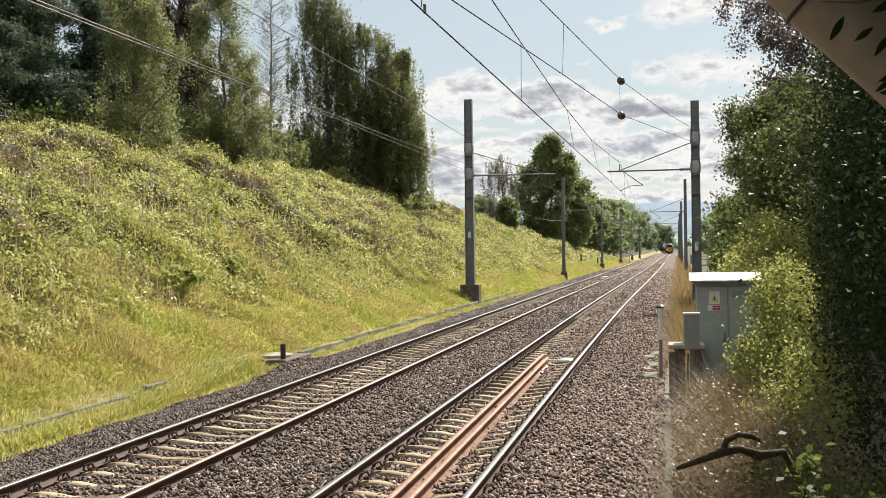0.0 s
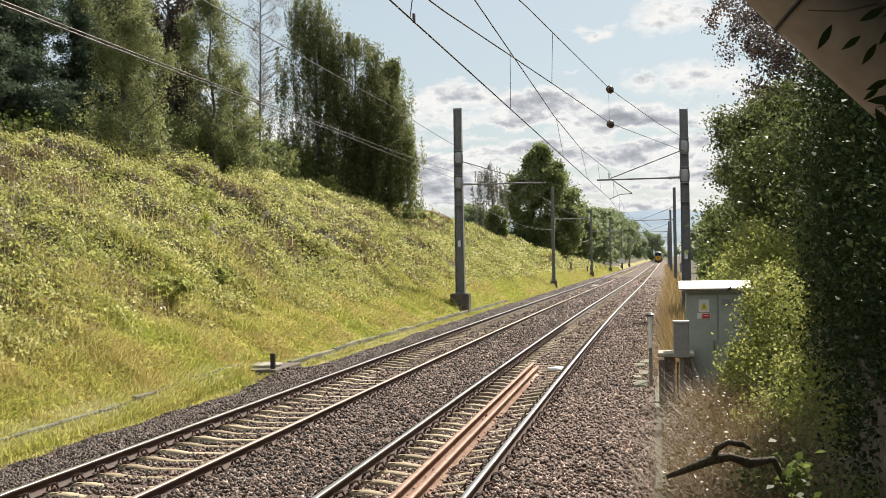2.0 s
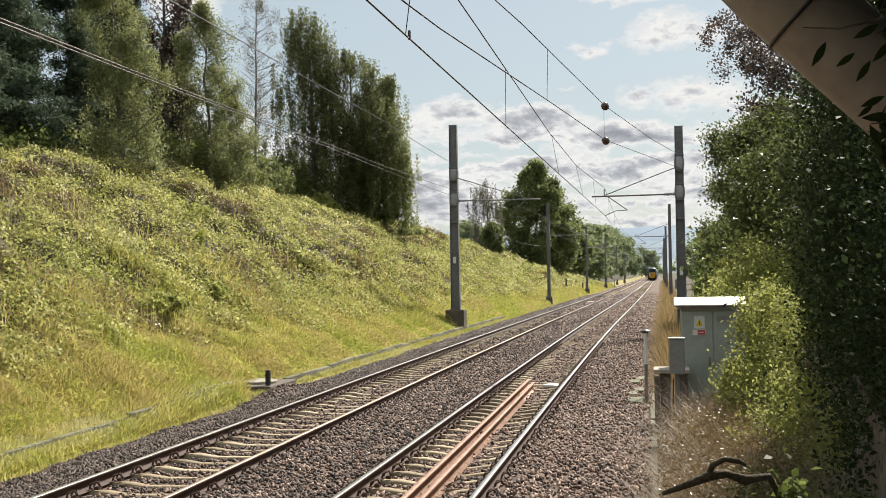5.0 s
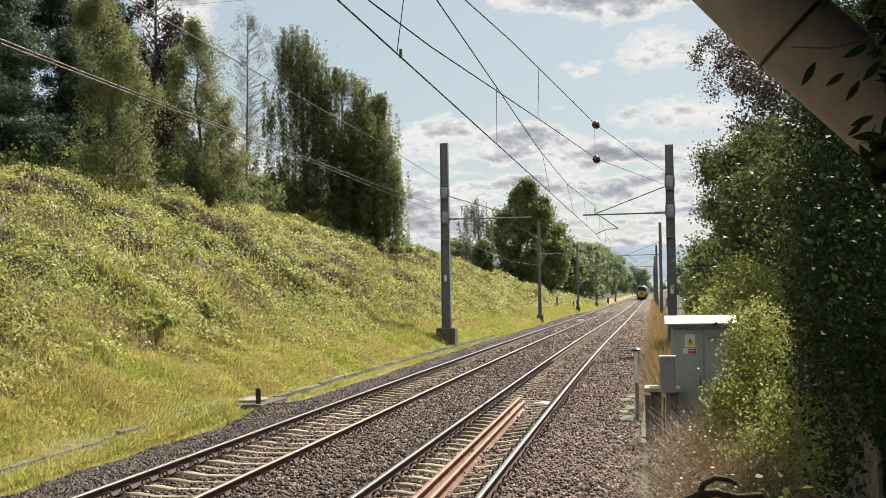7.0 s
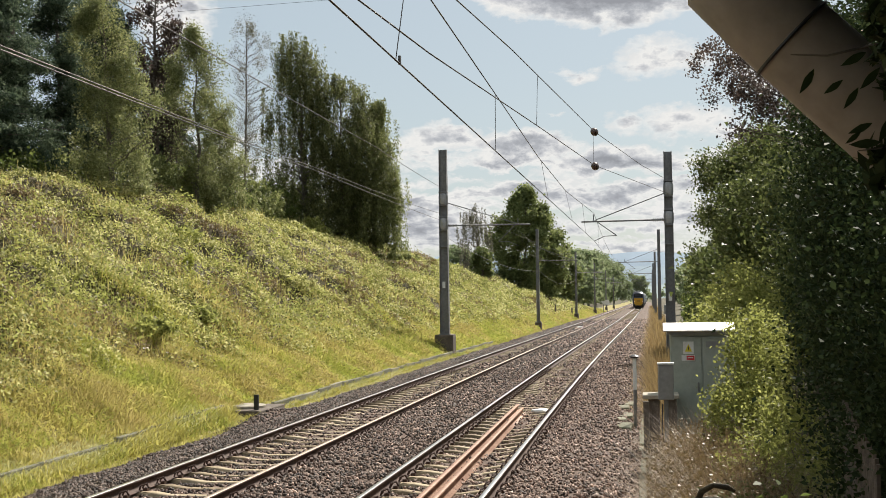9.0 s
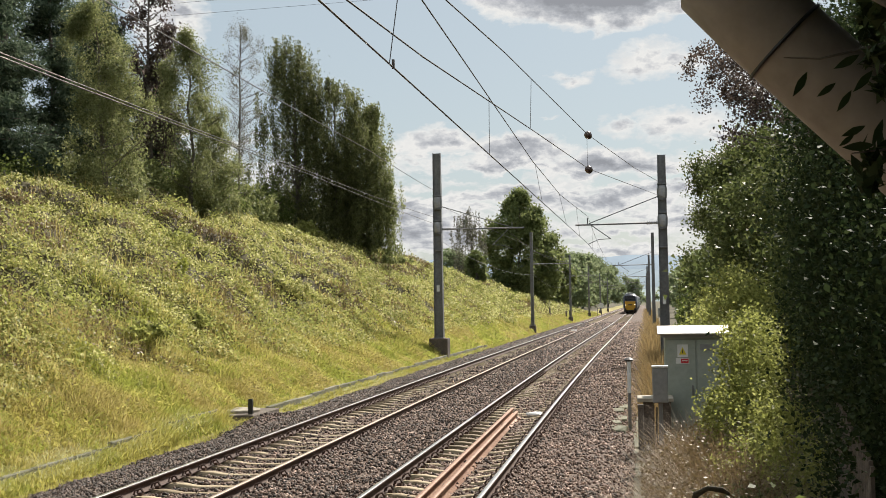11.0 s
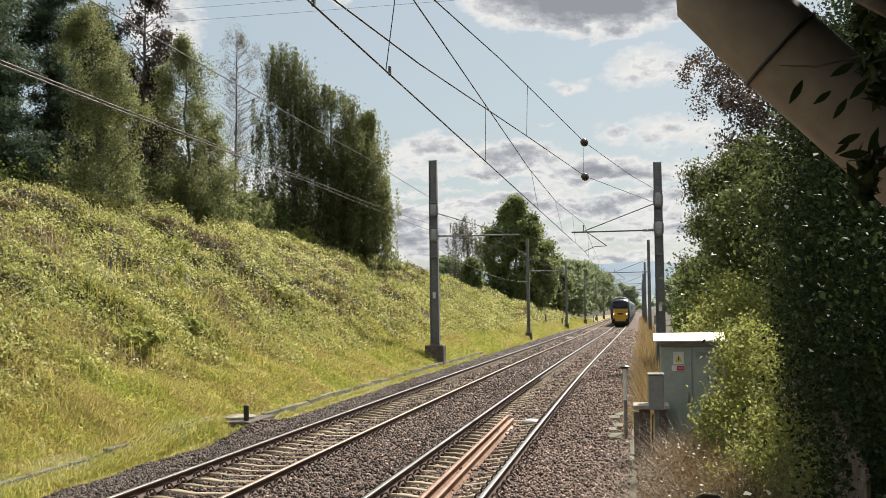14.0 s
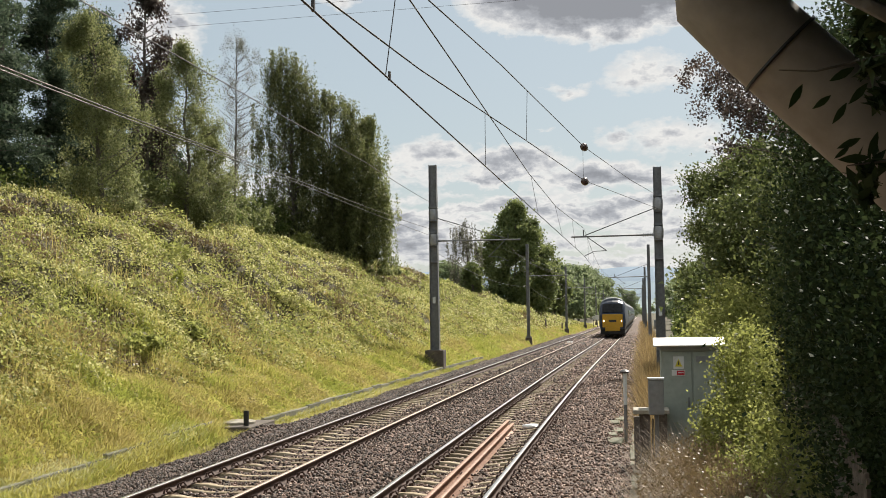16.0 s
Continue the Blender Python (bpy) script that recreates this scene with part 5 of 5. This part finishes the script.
# ---- lineside things ----
def build_cabinet():
    t = thing("equipment_cabinet", pose(0.38, 24.0, -0.35), "grey-green steel lineside cabinet with pale overhanging roof", "cabinet")
    part("body", box((0.10, 0.05, 0.12), (1.28, 0.75, 2.12), 0.012), M["cabinet"], t)
    part("plinth", box((0.06, 0.0, 0.0), (1.32, 0.8, 0.12), 0.01), M["concrete"], t)
    part("roof", box((-0.03, -0.12, 2.12), (1.28, 0.30, 2.15), 0.008, pose(0, 0, 2.13) @ pose(0, 0, 0, 19, 0, 0) @ pose(0, 0, -2.10)), M["roof_metal"], t, "pale sheet-metal roof, brightly lit")
    part("eaves_board", box((0.04, -0.04, 2.06), (1.33, 0.82, 2.14)), M["grey_box"], t)
    for x0, x1 in ((0.13, 0.66), (0.69, 1.25)):
        d = part("door", box((x0, 0.025, 0.18), (x1, 0.05, 2.02), 0.006), M["cabinet"], t)
        part("handle", box((x1 - 0.08, 0.0, 1.0), (x1 - 0.05, 0.025, 1.18), 0.004), M["galv"], d)
    s = part("warning_sign", box((0.33, 0.010, 1.70), (0.52, 0.024, 1.93)), M["white"], t, "white warning sign with yellow triangle")
    bm = bmesh.new()
    fr, bk = ([bm.verts.new((x, y, z)) for x, z in ((0.36, 1.745), (0.49, 1.745), (0.425, 1.885))] for y in (0.004, 0.009))
    bm.faces.new(fr)
    bm.faces.new(bk)
    for i in range(3):
        bm.faces.new((fr[i], fr[(i + 1) % 3], bk[(i + 1) % 3], bk[i]))
    part("triangle", bm, M["yellow"], s)
    part("bolt_mark", box((0.417, 0.0, 1.77), (0.433, 0.003, 1.84)), M["black"], s)
    s = part("notice_plate", box((0.30, 0.010, 1.58), (0.54, 0.024, 1.68)), M["white"], t, "white plate with a red panel")
    part("red_panel", box((0.39, 0.004, 1.59), (0.53, 0.009, 1.67)), M["red"], s)
    part("text_bar", box((0.41, 0.001, 1.625), (0.51, 0.003, 1.64)), M["white"], s)
    part("nameplate", box((0.74, 0.010, 1.82), (1.0, 0.024, 1.93)), M["grey_box"], t)


def build_box_post():
    t = thing("junction_box", pose(0.34, 21.2, -0.35), "grey metal junction box on a steel post", "junction box")
    part("post", box((-0.035, -0.035, 0.0), (0.035, 0.035, 1.1), 0.004), M["galv"], t)
    b = part("box", box((-0.125, -0.10, 1.09), (0.125, 0.10, 1.66), 0.012), M["grey_box"], t)
    part("lid", box((-0.135, -0.12, 1.66), (0.135, 0.12, 1.685), 0.004), M["white"], b)
    part("cable", tube([(-0.06, 0, 1.02), (-0.07, -0.02, 0.6), (-0.02, 0.0, 0.1)], 0.012, 6), M["black"], t)


def build_marker():
    t = thing("marker_post", pose(-0.20, 27.0, -0.36), "grey lineside marker post with white collar and black cap", "post")
    part("pole", tube([(0, 0, 0), (0, 0, 1.56)], 0.035, 8), M["galv"], t)
    part("collar", tube([(0, 0, 0.85), (0, 0, 1.53)], 0.039, 10), M["white"], t, "white painted band")
    part("cap", tube([(0, 0, 1.50), (0, 0, 1.54), (0, 0, 1.58)], [0.07, 0.11, 0.04], 9), M["black"], t)


def build_trough():
    t = thing("cable_trough", pose(0, 0, 0), "concrete cable trough with lids beside the ballast", "cable trough")
    y = 9.0
    while y < 30:
        part("lid", box((-0.11, y, -0.42), (0.05, y + 0.97, -0.30 + random.uniform(-0.02, 0.02)), 0.012, pose(random.uniform(-0.03, 0.03), 0, 0)), M["edging"], t)
        y += 1.0
    t = thing("concrete_platform", pose(0.1, 23.2, -0.35), "small concrete slab on dark blocks by the cabinet", "slab")
    part("slab", box((-0.14, 0.0, 0.94), (0.50, 0.8, 1.01), 0.01), M["concrete"], t)
    for q in ((-0.04, 0.1), (0.26, 0.1)):
        part("block", box((q[0], q[1], 0.0), (q[0] + 0.2, 0.7, 0.94), 0.012), M["dark_concrete"], t)
    t = thing("walkway_slabs", pose(0, 0, 0), "worn grey concrete slabs sunk in the ballast edge", "slabs")
    for x, y, w, d in ((-0.48, 26.2, 0.36, 0.9), (-0.52, 27.4, 0.30, 0.7), (-0.44, 28.5, 0.34, 1.0), (-0.55, 30.4, 0.36, 0.8), (-0.47, 32.0, 0.32, 1.1)):
        part("slab", box((-w / 2, 0, -0.2), (w / 2, d, 0.0), 0.015), M["edging"], t).matrix_basis = pose(x, y, float(bed_z(x, y)) + 0.025, random.uniform(-1, 1), random.uniform(-2, 2), random.uniform(-5, 5))
    t = thing("timber_stub", pose(0.02, 22.6, -0.35), "short dark timber stub by the slab", "stub")
    part("stub_post", box((-0.05, -0.05, 0), (0.05, 0.05, 0.95), 0.008), M["wood"], t)
    # edging along the far cess
    t = thing("cess_edging", pose(0, 0, 0), "weathered concrete edging along the grass verge", "edging")
    y = 13.0
    while y < 75:
        x = float(np.interp(y, [13, 27, 31, 38, 75], [-9.42, -9.42, -9.15, -9.2, -9.15])) + float(bend(y))
        top = float(np.interp(y, [13, 20, 22.6, 25.8, 27.5, 30, 38, 75], [-0.08, -0.08, 0.02, 0.12, 0.10, -0.12, -0.07, -0.07]))
        if not 26.8 < y < 30.2:
            part("edging_stone", box((-0.05, 0, -0.45), (0.05, 1.46, 0.0), 0.014), M["edging"], t).matrix_basis = pose(x, y, top + 0.01 + random.uniform(-0.025, 0.02), random.uniform(-0.6, 0.6), random.uniform(-3, 3), random.uniform(-0.5, 0.5))
        y += 1.5
    t = thing("drain_cover", pose(-9.2, 29.2, -0.03), "round pale concrete lid on a dark drain chamber in the verge", "cover")
    part("chamber", box((-0.62, -1.0, -0.6), (0.56, 1.1, -0.03), 0.02), M["dark_concrete"], t)
    part("lid", tube([(-0.16, 0, -0.03), (-0.16, 0, 0.02), (-0.16, 0, 0.035)], [0.56, 0.56, 0.54], 32), M["concrete"], t, "round pale concrete lid")
    t = thing("marker_peg", pose(-8.80, 28.5, -0.07), "short dark peg beside the concrete cover", "peg")
    part("peg", box((-0.05, -0.05, 0), (0.05, 0.05, 0.36), 0.006), M["black"], t)
    t = thing("rag", pose(-2.35, 29.2, -0.19), "crumpled whitish bag lying between the rails", "bag")
    bm = bmesh.new()
    bmesh.ops.create_icosphere(bm, subdivisions=2, radius=0.14)
    for v in bm.verts:
        q = 1 + 0.35 * noise.noise(v.co * 14)
        v.co = Vector((v.co.x * q * 1.5, v.co.y * q, v.co.z * q * 0.45 + 0.05))
    part("crumpled_sheet", bm, M["white"], t)
    for x, y, k in ((-8.6, 238, 3), (-8.0, 240, 20)):
        x += float(bend(y))
        t = thing("line_sign", pose(x, y, 0), "white lineside speed sign on a post", "sign", "speed signs")
        part("post", tube([(0, 0, -0.3), (0, 0, 1.2)], 0.05, 6), M["black"], t)
        bm = tube([(0, -0.05, 1.6), (0, -0.01, 1.6)], 0.48, k)
        part("plate", bm, M["white"], t, "white plate")
    for x, y, hh in ((-11.0, 150, 1.3), (-10.0, 165, 1.2), (-10.3, 178, 1.1)):
        x += float(bend(y))
        t = thing("timber_stake", pose(x, y, float(ground_z(x, y)) - 0.1), "short weathered timber stake on the verge", "stake", "stakes on the verge")
        part("stake", box((-0.09, -0.09, 0), (0.09, 0.09, hh), 0.02), M["wood"], t)
    t = thing("track_magnet", pose(FAR + float(bend(113)), 113, -0.2), "pale track magnet plate between the rails", "magnet")
    part("plate", box((-0.22, -0.5, 0), (0.22, 0.5, 0.13), 0.02), M["white"], t)
    t = thing("relay_cabinet", pose(2.5 + float(bend(205)), 205, -0.4), "small pale grey lineside cabinet beyond the masts", "cabinet")
    part("body", box((-0.45, -0.3, 0), (0.45, 0.3, 1.5), 0.02), M["grey_box"], t)
    part("roof", box((-0.5, -0.36, 1.5), (0.5, 0.36, 1.6), 0.02), M["white"], t)
    # wire-mesh fence behind the first birches
    t = thing("palisade_fence", pose(0, 0, 0), "grey steel palisade fence at the top of the bank", "fence")
    for i in range(60):
        x, y = -23.6 - 0.00 * i, 38 + i * 0.62
        z = float(ground_z(x, y, False))
        part("pale", box((x - 0.03, y - 0.03, z - 0.2), (x + 0.03, y + 0.03, z + 1.55)), M["galv"], t)
    for i in range(6):
        y0 = 38 + i * 6.2
        z0, z1 = float(ground_z(-23.6, y0, False)), float(ground_z(-23.6, y0 + 6.2, False))
        for dz in (0.3, 1.25):
            part("rail", tube([(-23.55, y0, z0 + dz), (-23.55, y0 + 6.2, z1 + dz)], 0.03, 5), M["galv"], t)
    t = thing("palisade_fence", pose(0, 0, 0), "dark steel palisade fence in the hedge", "fence")
    for i in range(44):
        y = 7.5 + i * 0.11
        x = 1.28 + 0.012 * i
        part("pale", box((x - 0.011, y - 0.012, -0.35), (x + 0.011, y + 0.012, 1.45 + 0.02 * (i % 2))), M["dark_concrete"], t)
    for dz in (0.2, 1.2):
        part("rail", tube([(1.29, 7.5, dz), (1.81, 12.3, dz)], 0.018, 5), M["dark_concrete"], t)


build_cabinet()
build_box_post()
build_marker()
build_trough()


def build_tube():
    t = thing("steel_pipe", pose(0, 0, 0), "weathered brown steel pipe slanting across overhead, strapped with wire", "pipe")
    A, B = Vector(PIPE_A), Vector(PIPE_B)
    d = (B - A).normalized()
    pts = [A + Vector((0, 0, 0.7)), A + Vector((0, 0, 0.13)), A, A + d * 0.13, B, B + d * 0.6]
    part("pipe", tube(pts, PIPE_R, 40), M["tube"], t, smooth=True)
    for k, r in ((PIPE_RING, 0.005),):
        c = A + d * k
        u = d.orthogonal().normalized()
        w = d.cross(u)
        part("strap", tube([c + (u * math.cos(a) + w * math.sin(a)) * (PIPE_R + 0.002) for a in np.linspace(0, 2 * math.pi, 33)], r, 6), M["black"], t)


PIPE_A, PIPE_B, PIPE_R, PIPE_RING = (0.228, 3.2, 3.166), (0.68, 3.2, 2.72), 0.113, 0.20
build_tube()


# ---- train ----
def car_section(w, roof, k=1.0):
    """Half outline of a carriage, from sill to roof."""
    return [(w * 0.90, 0.95), (w * 0.985, 1.25), (w, 1.9), (w * 0.975, 2.7), (w * 0.90, 3.15), (w * 0.72, roof - 0.28), (w * 0.42, roof - 0.07), (0.0, roof)]


def loft(stations):
    """A closed body through outlines: (y, half outline)."""
    bm = bmesh.new()
    rings = []
    for y, half in stations:
        full = half + [(-x, z) for x, z in half[-2::-1]]
        rings.append([bm.verts.new((x, y, z)) for x, z in full])
    for a, b in zip(rings, rings[1:]):
        for i in range(len(a)):
            j = (i + 1) % len(a)
            bm.faces.new((a[i], a[j], b[j], b[i]))
    bm.faces.new(rings[0])
    bm.faces.new(rings[-1][::-1])
    return bm


def build_train():
    navy = material("dark_blue_paint", ramp3((0.012, 0.018, 0.035), (0.02, 0.028, 0.05), (0.03, 0.04, 0.065)), 1.5, 0.35, bump=0.05)
    roofm = material("pale_grey_roof", ramp3((0.2, 0.215, 0.225), (0.28, 0.295, 0.305), (0.35, 0.365, 0.37)), 1.2, 0.85, bump=0.1)
    yel = material("warning_yellow_paint", ramp3((0.42, 0.22, 0.010), (0.52, 0.285, 0.014), (0.60, 0.34, 0.02)), 2.5, 0.4, bump=0.05)
    glass = material("dark_train_glass", ramp3((0.01, 0.012, 0.014), (0.016, 0.018, 0.02), (0.024, 0.026, 0.028)), 2, 0.08, bump=0)
    under = material("sooty_underframe", ramp3((0.012, 0.011, 0.01), (0.025, 0.022, 0.02), (0.05, 0.042, 0.036)), 3, 0.85, bump=0.3)
    side = material("silver_grey_side", ramp3((0.08, 0.085, 0.10), (0.11, 0.118, 0.135), (0.15, 0.158, 0.175)), 1.0, 0.4, bump=0.05)
    lamp = glow("headlight_glow", (1.0, 0.95, 0.85), 5.0)
    tr = thing("train", pose(NEAR, 400, 0), "dark blue high-speed train with yellow nose approaching", "train")
    w = 1.37

    def sec(scale_w, roof, sill=0.95):
        return [(x * scale_w, max(sill, z) if i == 0 else z) for i, (x, z) in enumerate(car_section(w, roof))]
    # leading power car: sloped cab, then the straight body
    nose = [(0.0, [(1.10, 0.85), (1.17, 1.1), (1.18, 1.5), (1.16, 1.9), (1.12, 2.1), (0.95, 2.2), (0.5, 2.26), (0.0, 2.28)]),
            (0.12, [(1.16, 0.8), (1.24, 1.1), (1.26, 1.6), (1.23, 2.1), (1.18, 2.28), (1.0, 2.34), (0.5, 2.36), (0.0, 2.38)]),
            (0.85, [(1.20, 0.8), (1.30, 1.15), (1.33, 1.8), (1.29, 2.5), (1.22, 2.95), (1.02, 3.26), (0.55, 3.40), (0.0, 3.44)]),
            (1.5, [(1.22, 0.85), (1.34, 1.2), (1.36, 1.85), (1.33, 2.65), (1.24, 3.1), (1.02, 3.52), (0.58, 3.74), (0.0, 3.80)]),
            (3.0, sec(1.0, 3.88)), (17.6, sec(1.0, 3.88))]
    bm = loft(nose)
    body = part("power_car_body", bm, navy, tr)
    me = body.data
    me.materials.append(roofm)
    me.materials.append(side)
    for p in me.polygons:
        c = p.center
        if c.z > 3.3 and c.y > 1.2:
            p.material_index = 1
        elif c.y > 3.2 and 1.6 < c.z < 3.0 and abs(p.normal.x) > 0.8:
            p.material_index = 2
    part("roof_rim", loft([(1.42, [(1.25, 3.08), (1.27, 3.12), (1.2, 3.3), (1.03, 3.56), (0.8, 3.70), (0.58, 3.79), (0.3, 3.84), (0.0, 3.86)]),
                           (2.6, [(1.25, 3.1), (1.28, 3.14), (1.2, 3.34), (1.03, 3.64), (0.8, 3.78), (0.58, 3.86), (0.3, 3.91), (0.0, 3.93)])]), roofm, tr, "pale grey cab roof")
    # windscreen lies on the sloped cab front
    def on_slope(x, f):
        return Vector((x, 0.10 + 0.70 * f, 2.40 + 1.0 * f))
    nrm = Vector((0, -1.0, 0.7)).normalized() * 0.035
    bm = bmesh.new()
    vs = [bm.verts.new(on_slope(*q) + nrm) for q in ((-1.0, 0.05), (1.0, 0.05), (0.92, 0.86), (-0.92, 0.86))]
    bm.faces.new(vs)
    bmesh.ops.solidify(bm, geom=bm.faces[:], thickness=0.03)
    part("windscreen", bm, glass, tr, "dark windscreen")
    bm = add_box(bmesh.new(), (-0.98, -0.05, 0.98), (0.98, 0.02, 2.26), 0.04)
    add_box(bm, (-0.72, -0.06, 0.62), (0.72, 0.05, 1.0), 0.03)
    np_ = part("nose_panel", bm, yel, tr, "yellow warning panel")
    part("light_cluster", box((-0.36, -0.075, 1.50), (0.36, -0.045, 1.72), 0.01), M["black"], np_)
    for x in (-0.86, 0.86):
        part("headlight", tube([(x, -0.09, 1.60), (x, -0.045, 1.60)], 0.06, 14), lamp, tr, "lit white headlight")
    part("skirt", box((-1.18, 0.1, 0.30), (1.18, 1.2, 0.86), 0.05), under, tr)
    part("buffer_beam", box((-0.5, -0.02, 0.35), (0.5, 0.1, 0.62), 0.03), under, tr)
    part("underframe", box((-1.15, 1.2, 0.28), (1.15, 17.5, 0.95), 0.04), under, tr)
    for yb in (3.0, 14.0):
        for dy in (-1.3, 1.3):
            part("wheelset", add_tube(tube([(-0.83, yb + dy, 0.46), (-0.69, yb + dy, 0.46)], 0.46, 16), [(0.69, yb + dy, 0.46), (0.83, yb + dy, 0.46)], 0.46, 16), under, tr)
    # carriages
    y0 = 18.2
    for c in range(6):
        b = part("carriage_body", loft([(y0, sec(0.98, 3.76)), (y0 + 0.3, sec(1.0, 3.8)), (y0 + 22.3, sec(1.0, 3.8)), (y0 + 22.6, sec(0.98, 3.76))]), navy, tr)
        b.data.materials.append(roofm)
        for p in b.data.polygons:
            if p.center.z > 3.3:
                p.material_index = 1
        for sx in (-1, 1):
            part("window_band", box((sx * 1.335, y0 + 1.2, 1.95), (sx * 1.375, y0 + 21.4, 2.65), 0.01), glass, b)
            part("pale_stripe", box((sx * 1.34, y0 + 0.4, 1.5), (sx * 1.374, y0 + 22.2, 1.9), 0.005), side, b)
        part("underframe", box((-1.1, y0 + 0.3, 0.25), (1.1, y0 + 22.3, 0.97), 0.04), under, tr)
        y0 += 23.0
    return tr


train = build_train()


def motions():
    """The train comes on at a steady 24 m a second."""
    rows = []
    for i in range(0, 33):
        t = i * 0.5
        y = 126.0 + 24.0 * (16.0 - t)
        rows.append((t, pose(NEAR + float(bend(y)), y, 0, 0, 0, -math.degrees(0.006))))
    walk(train, rows)


motions()
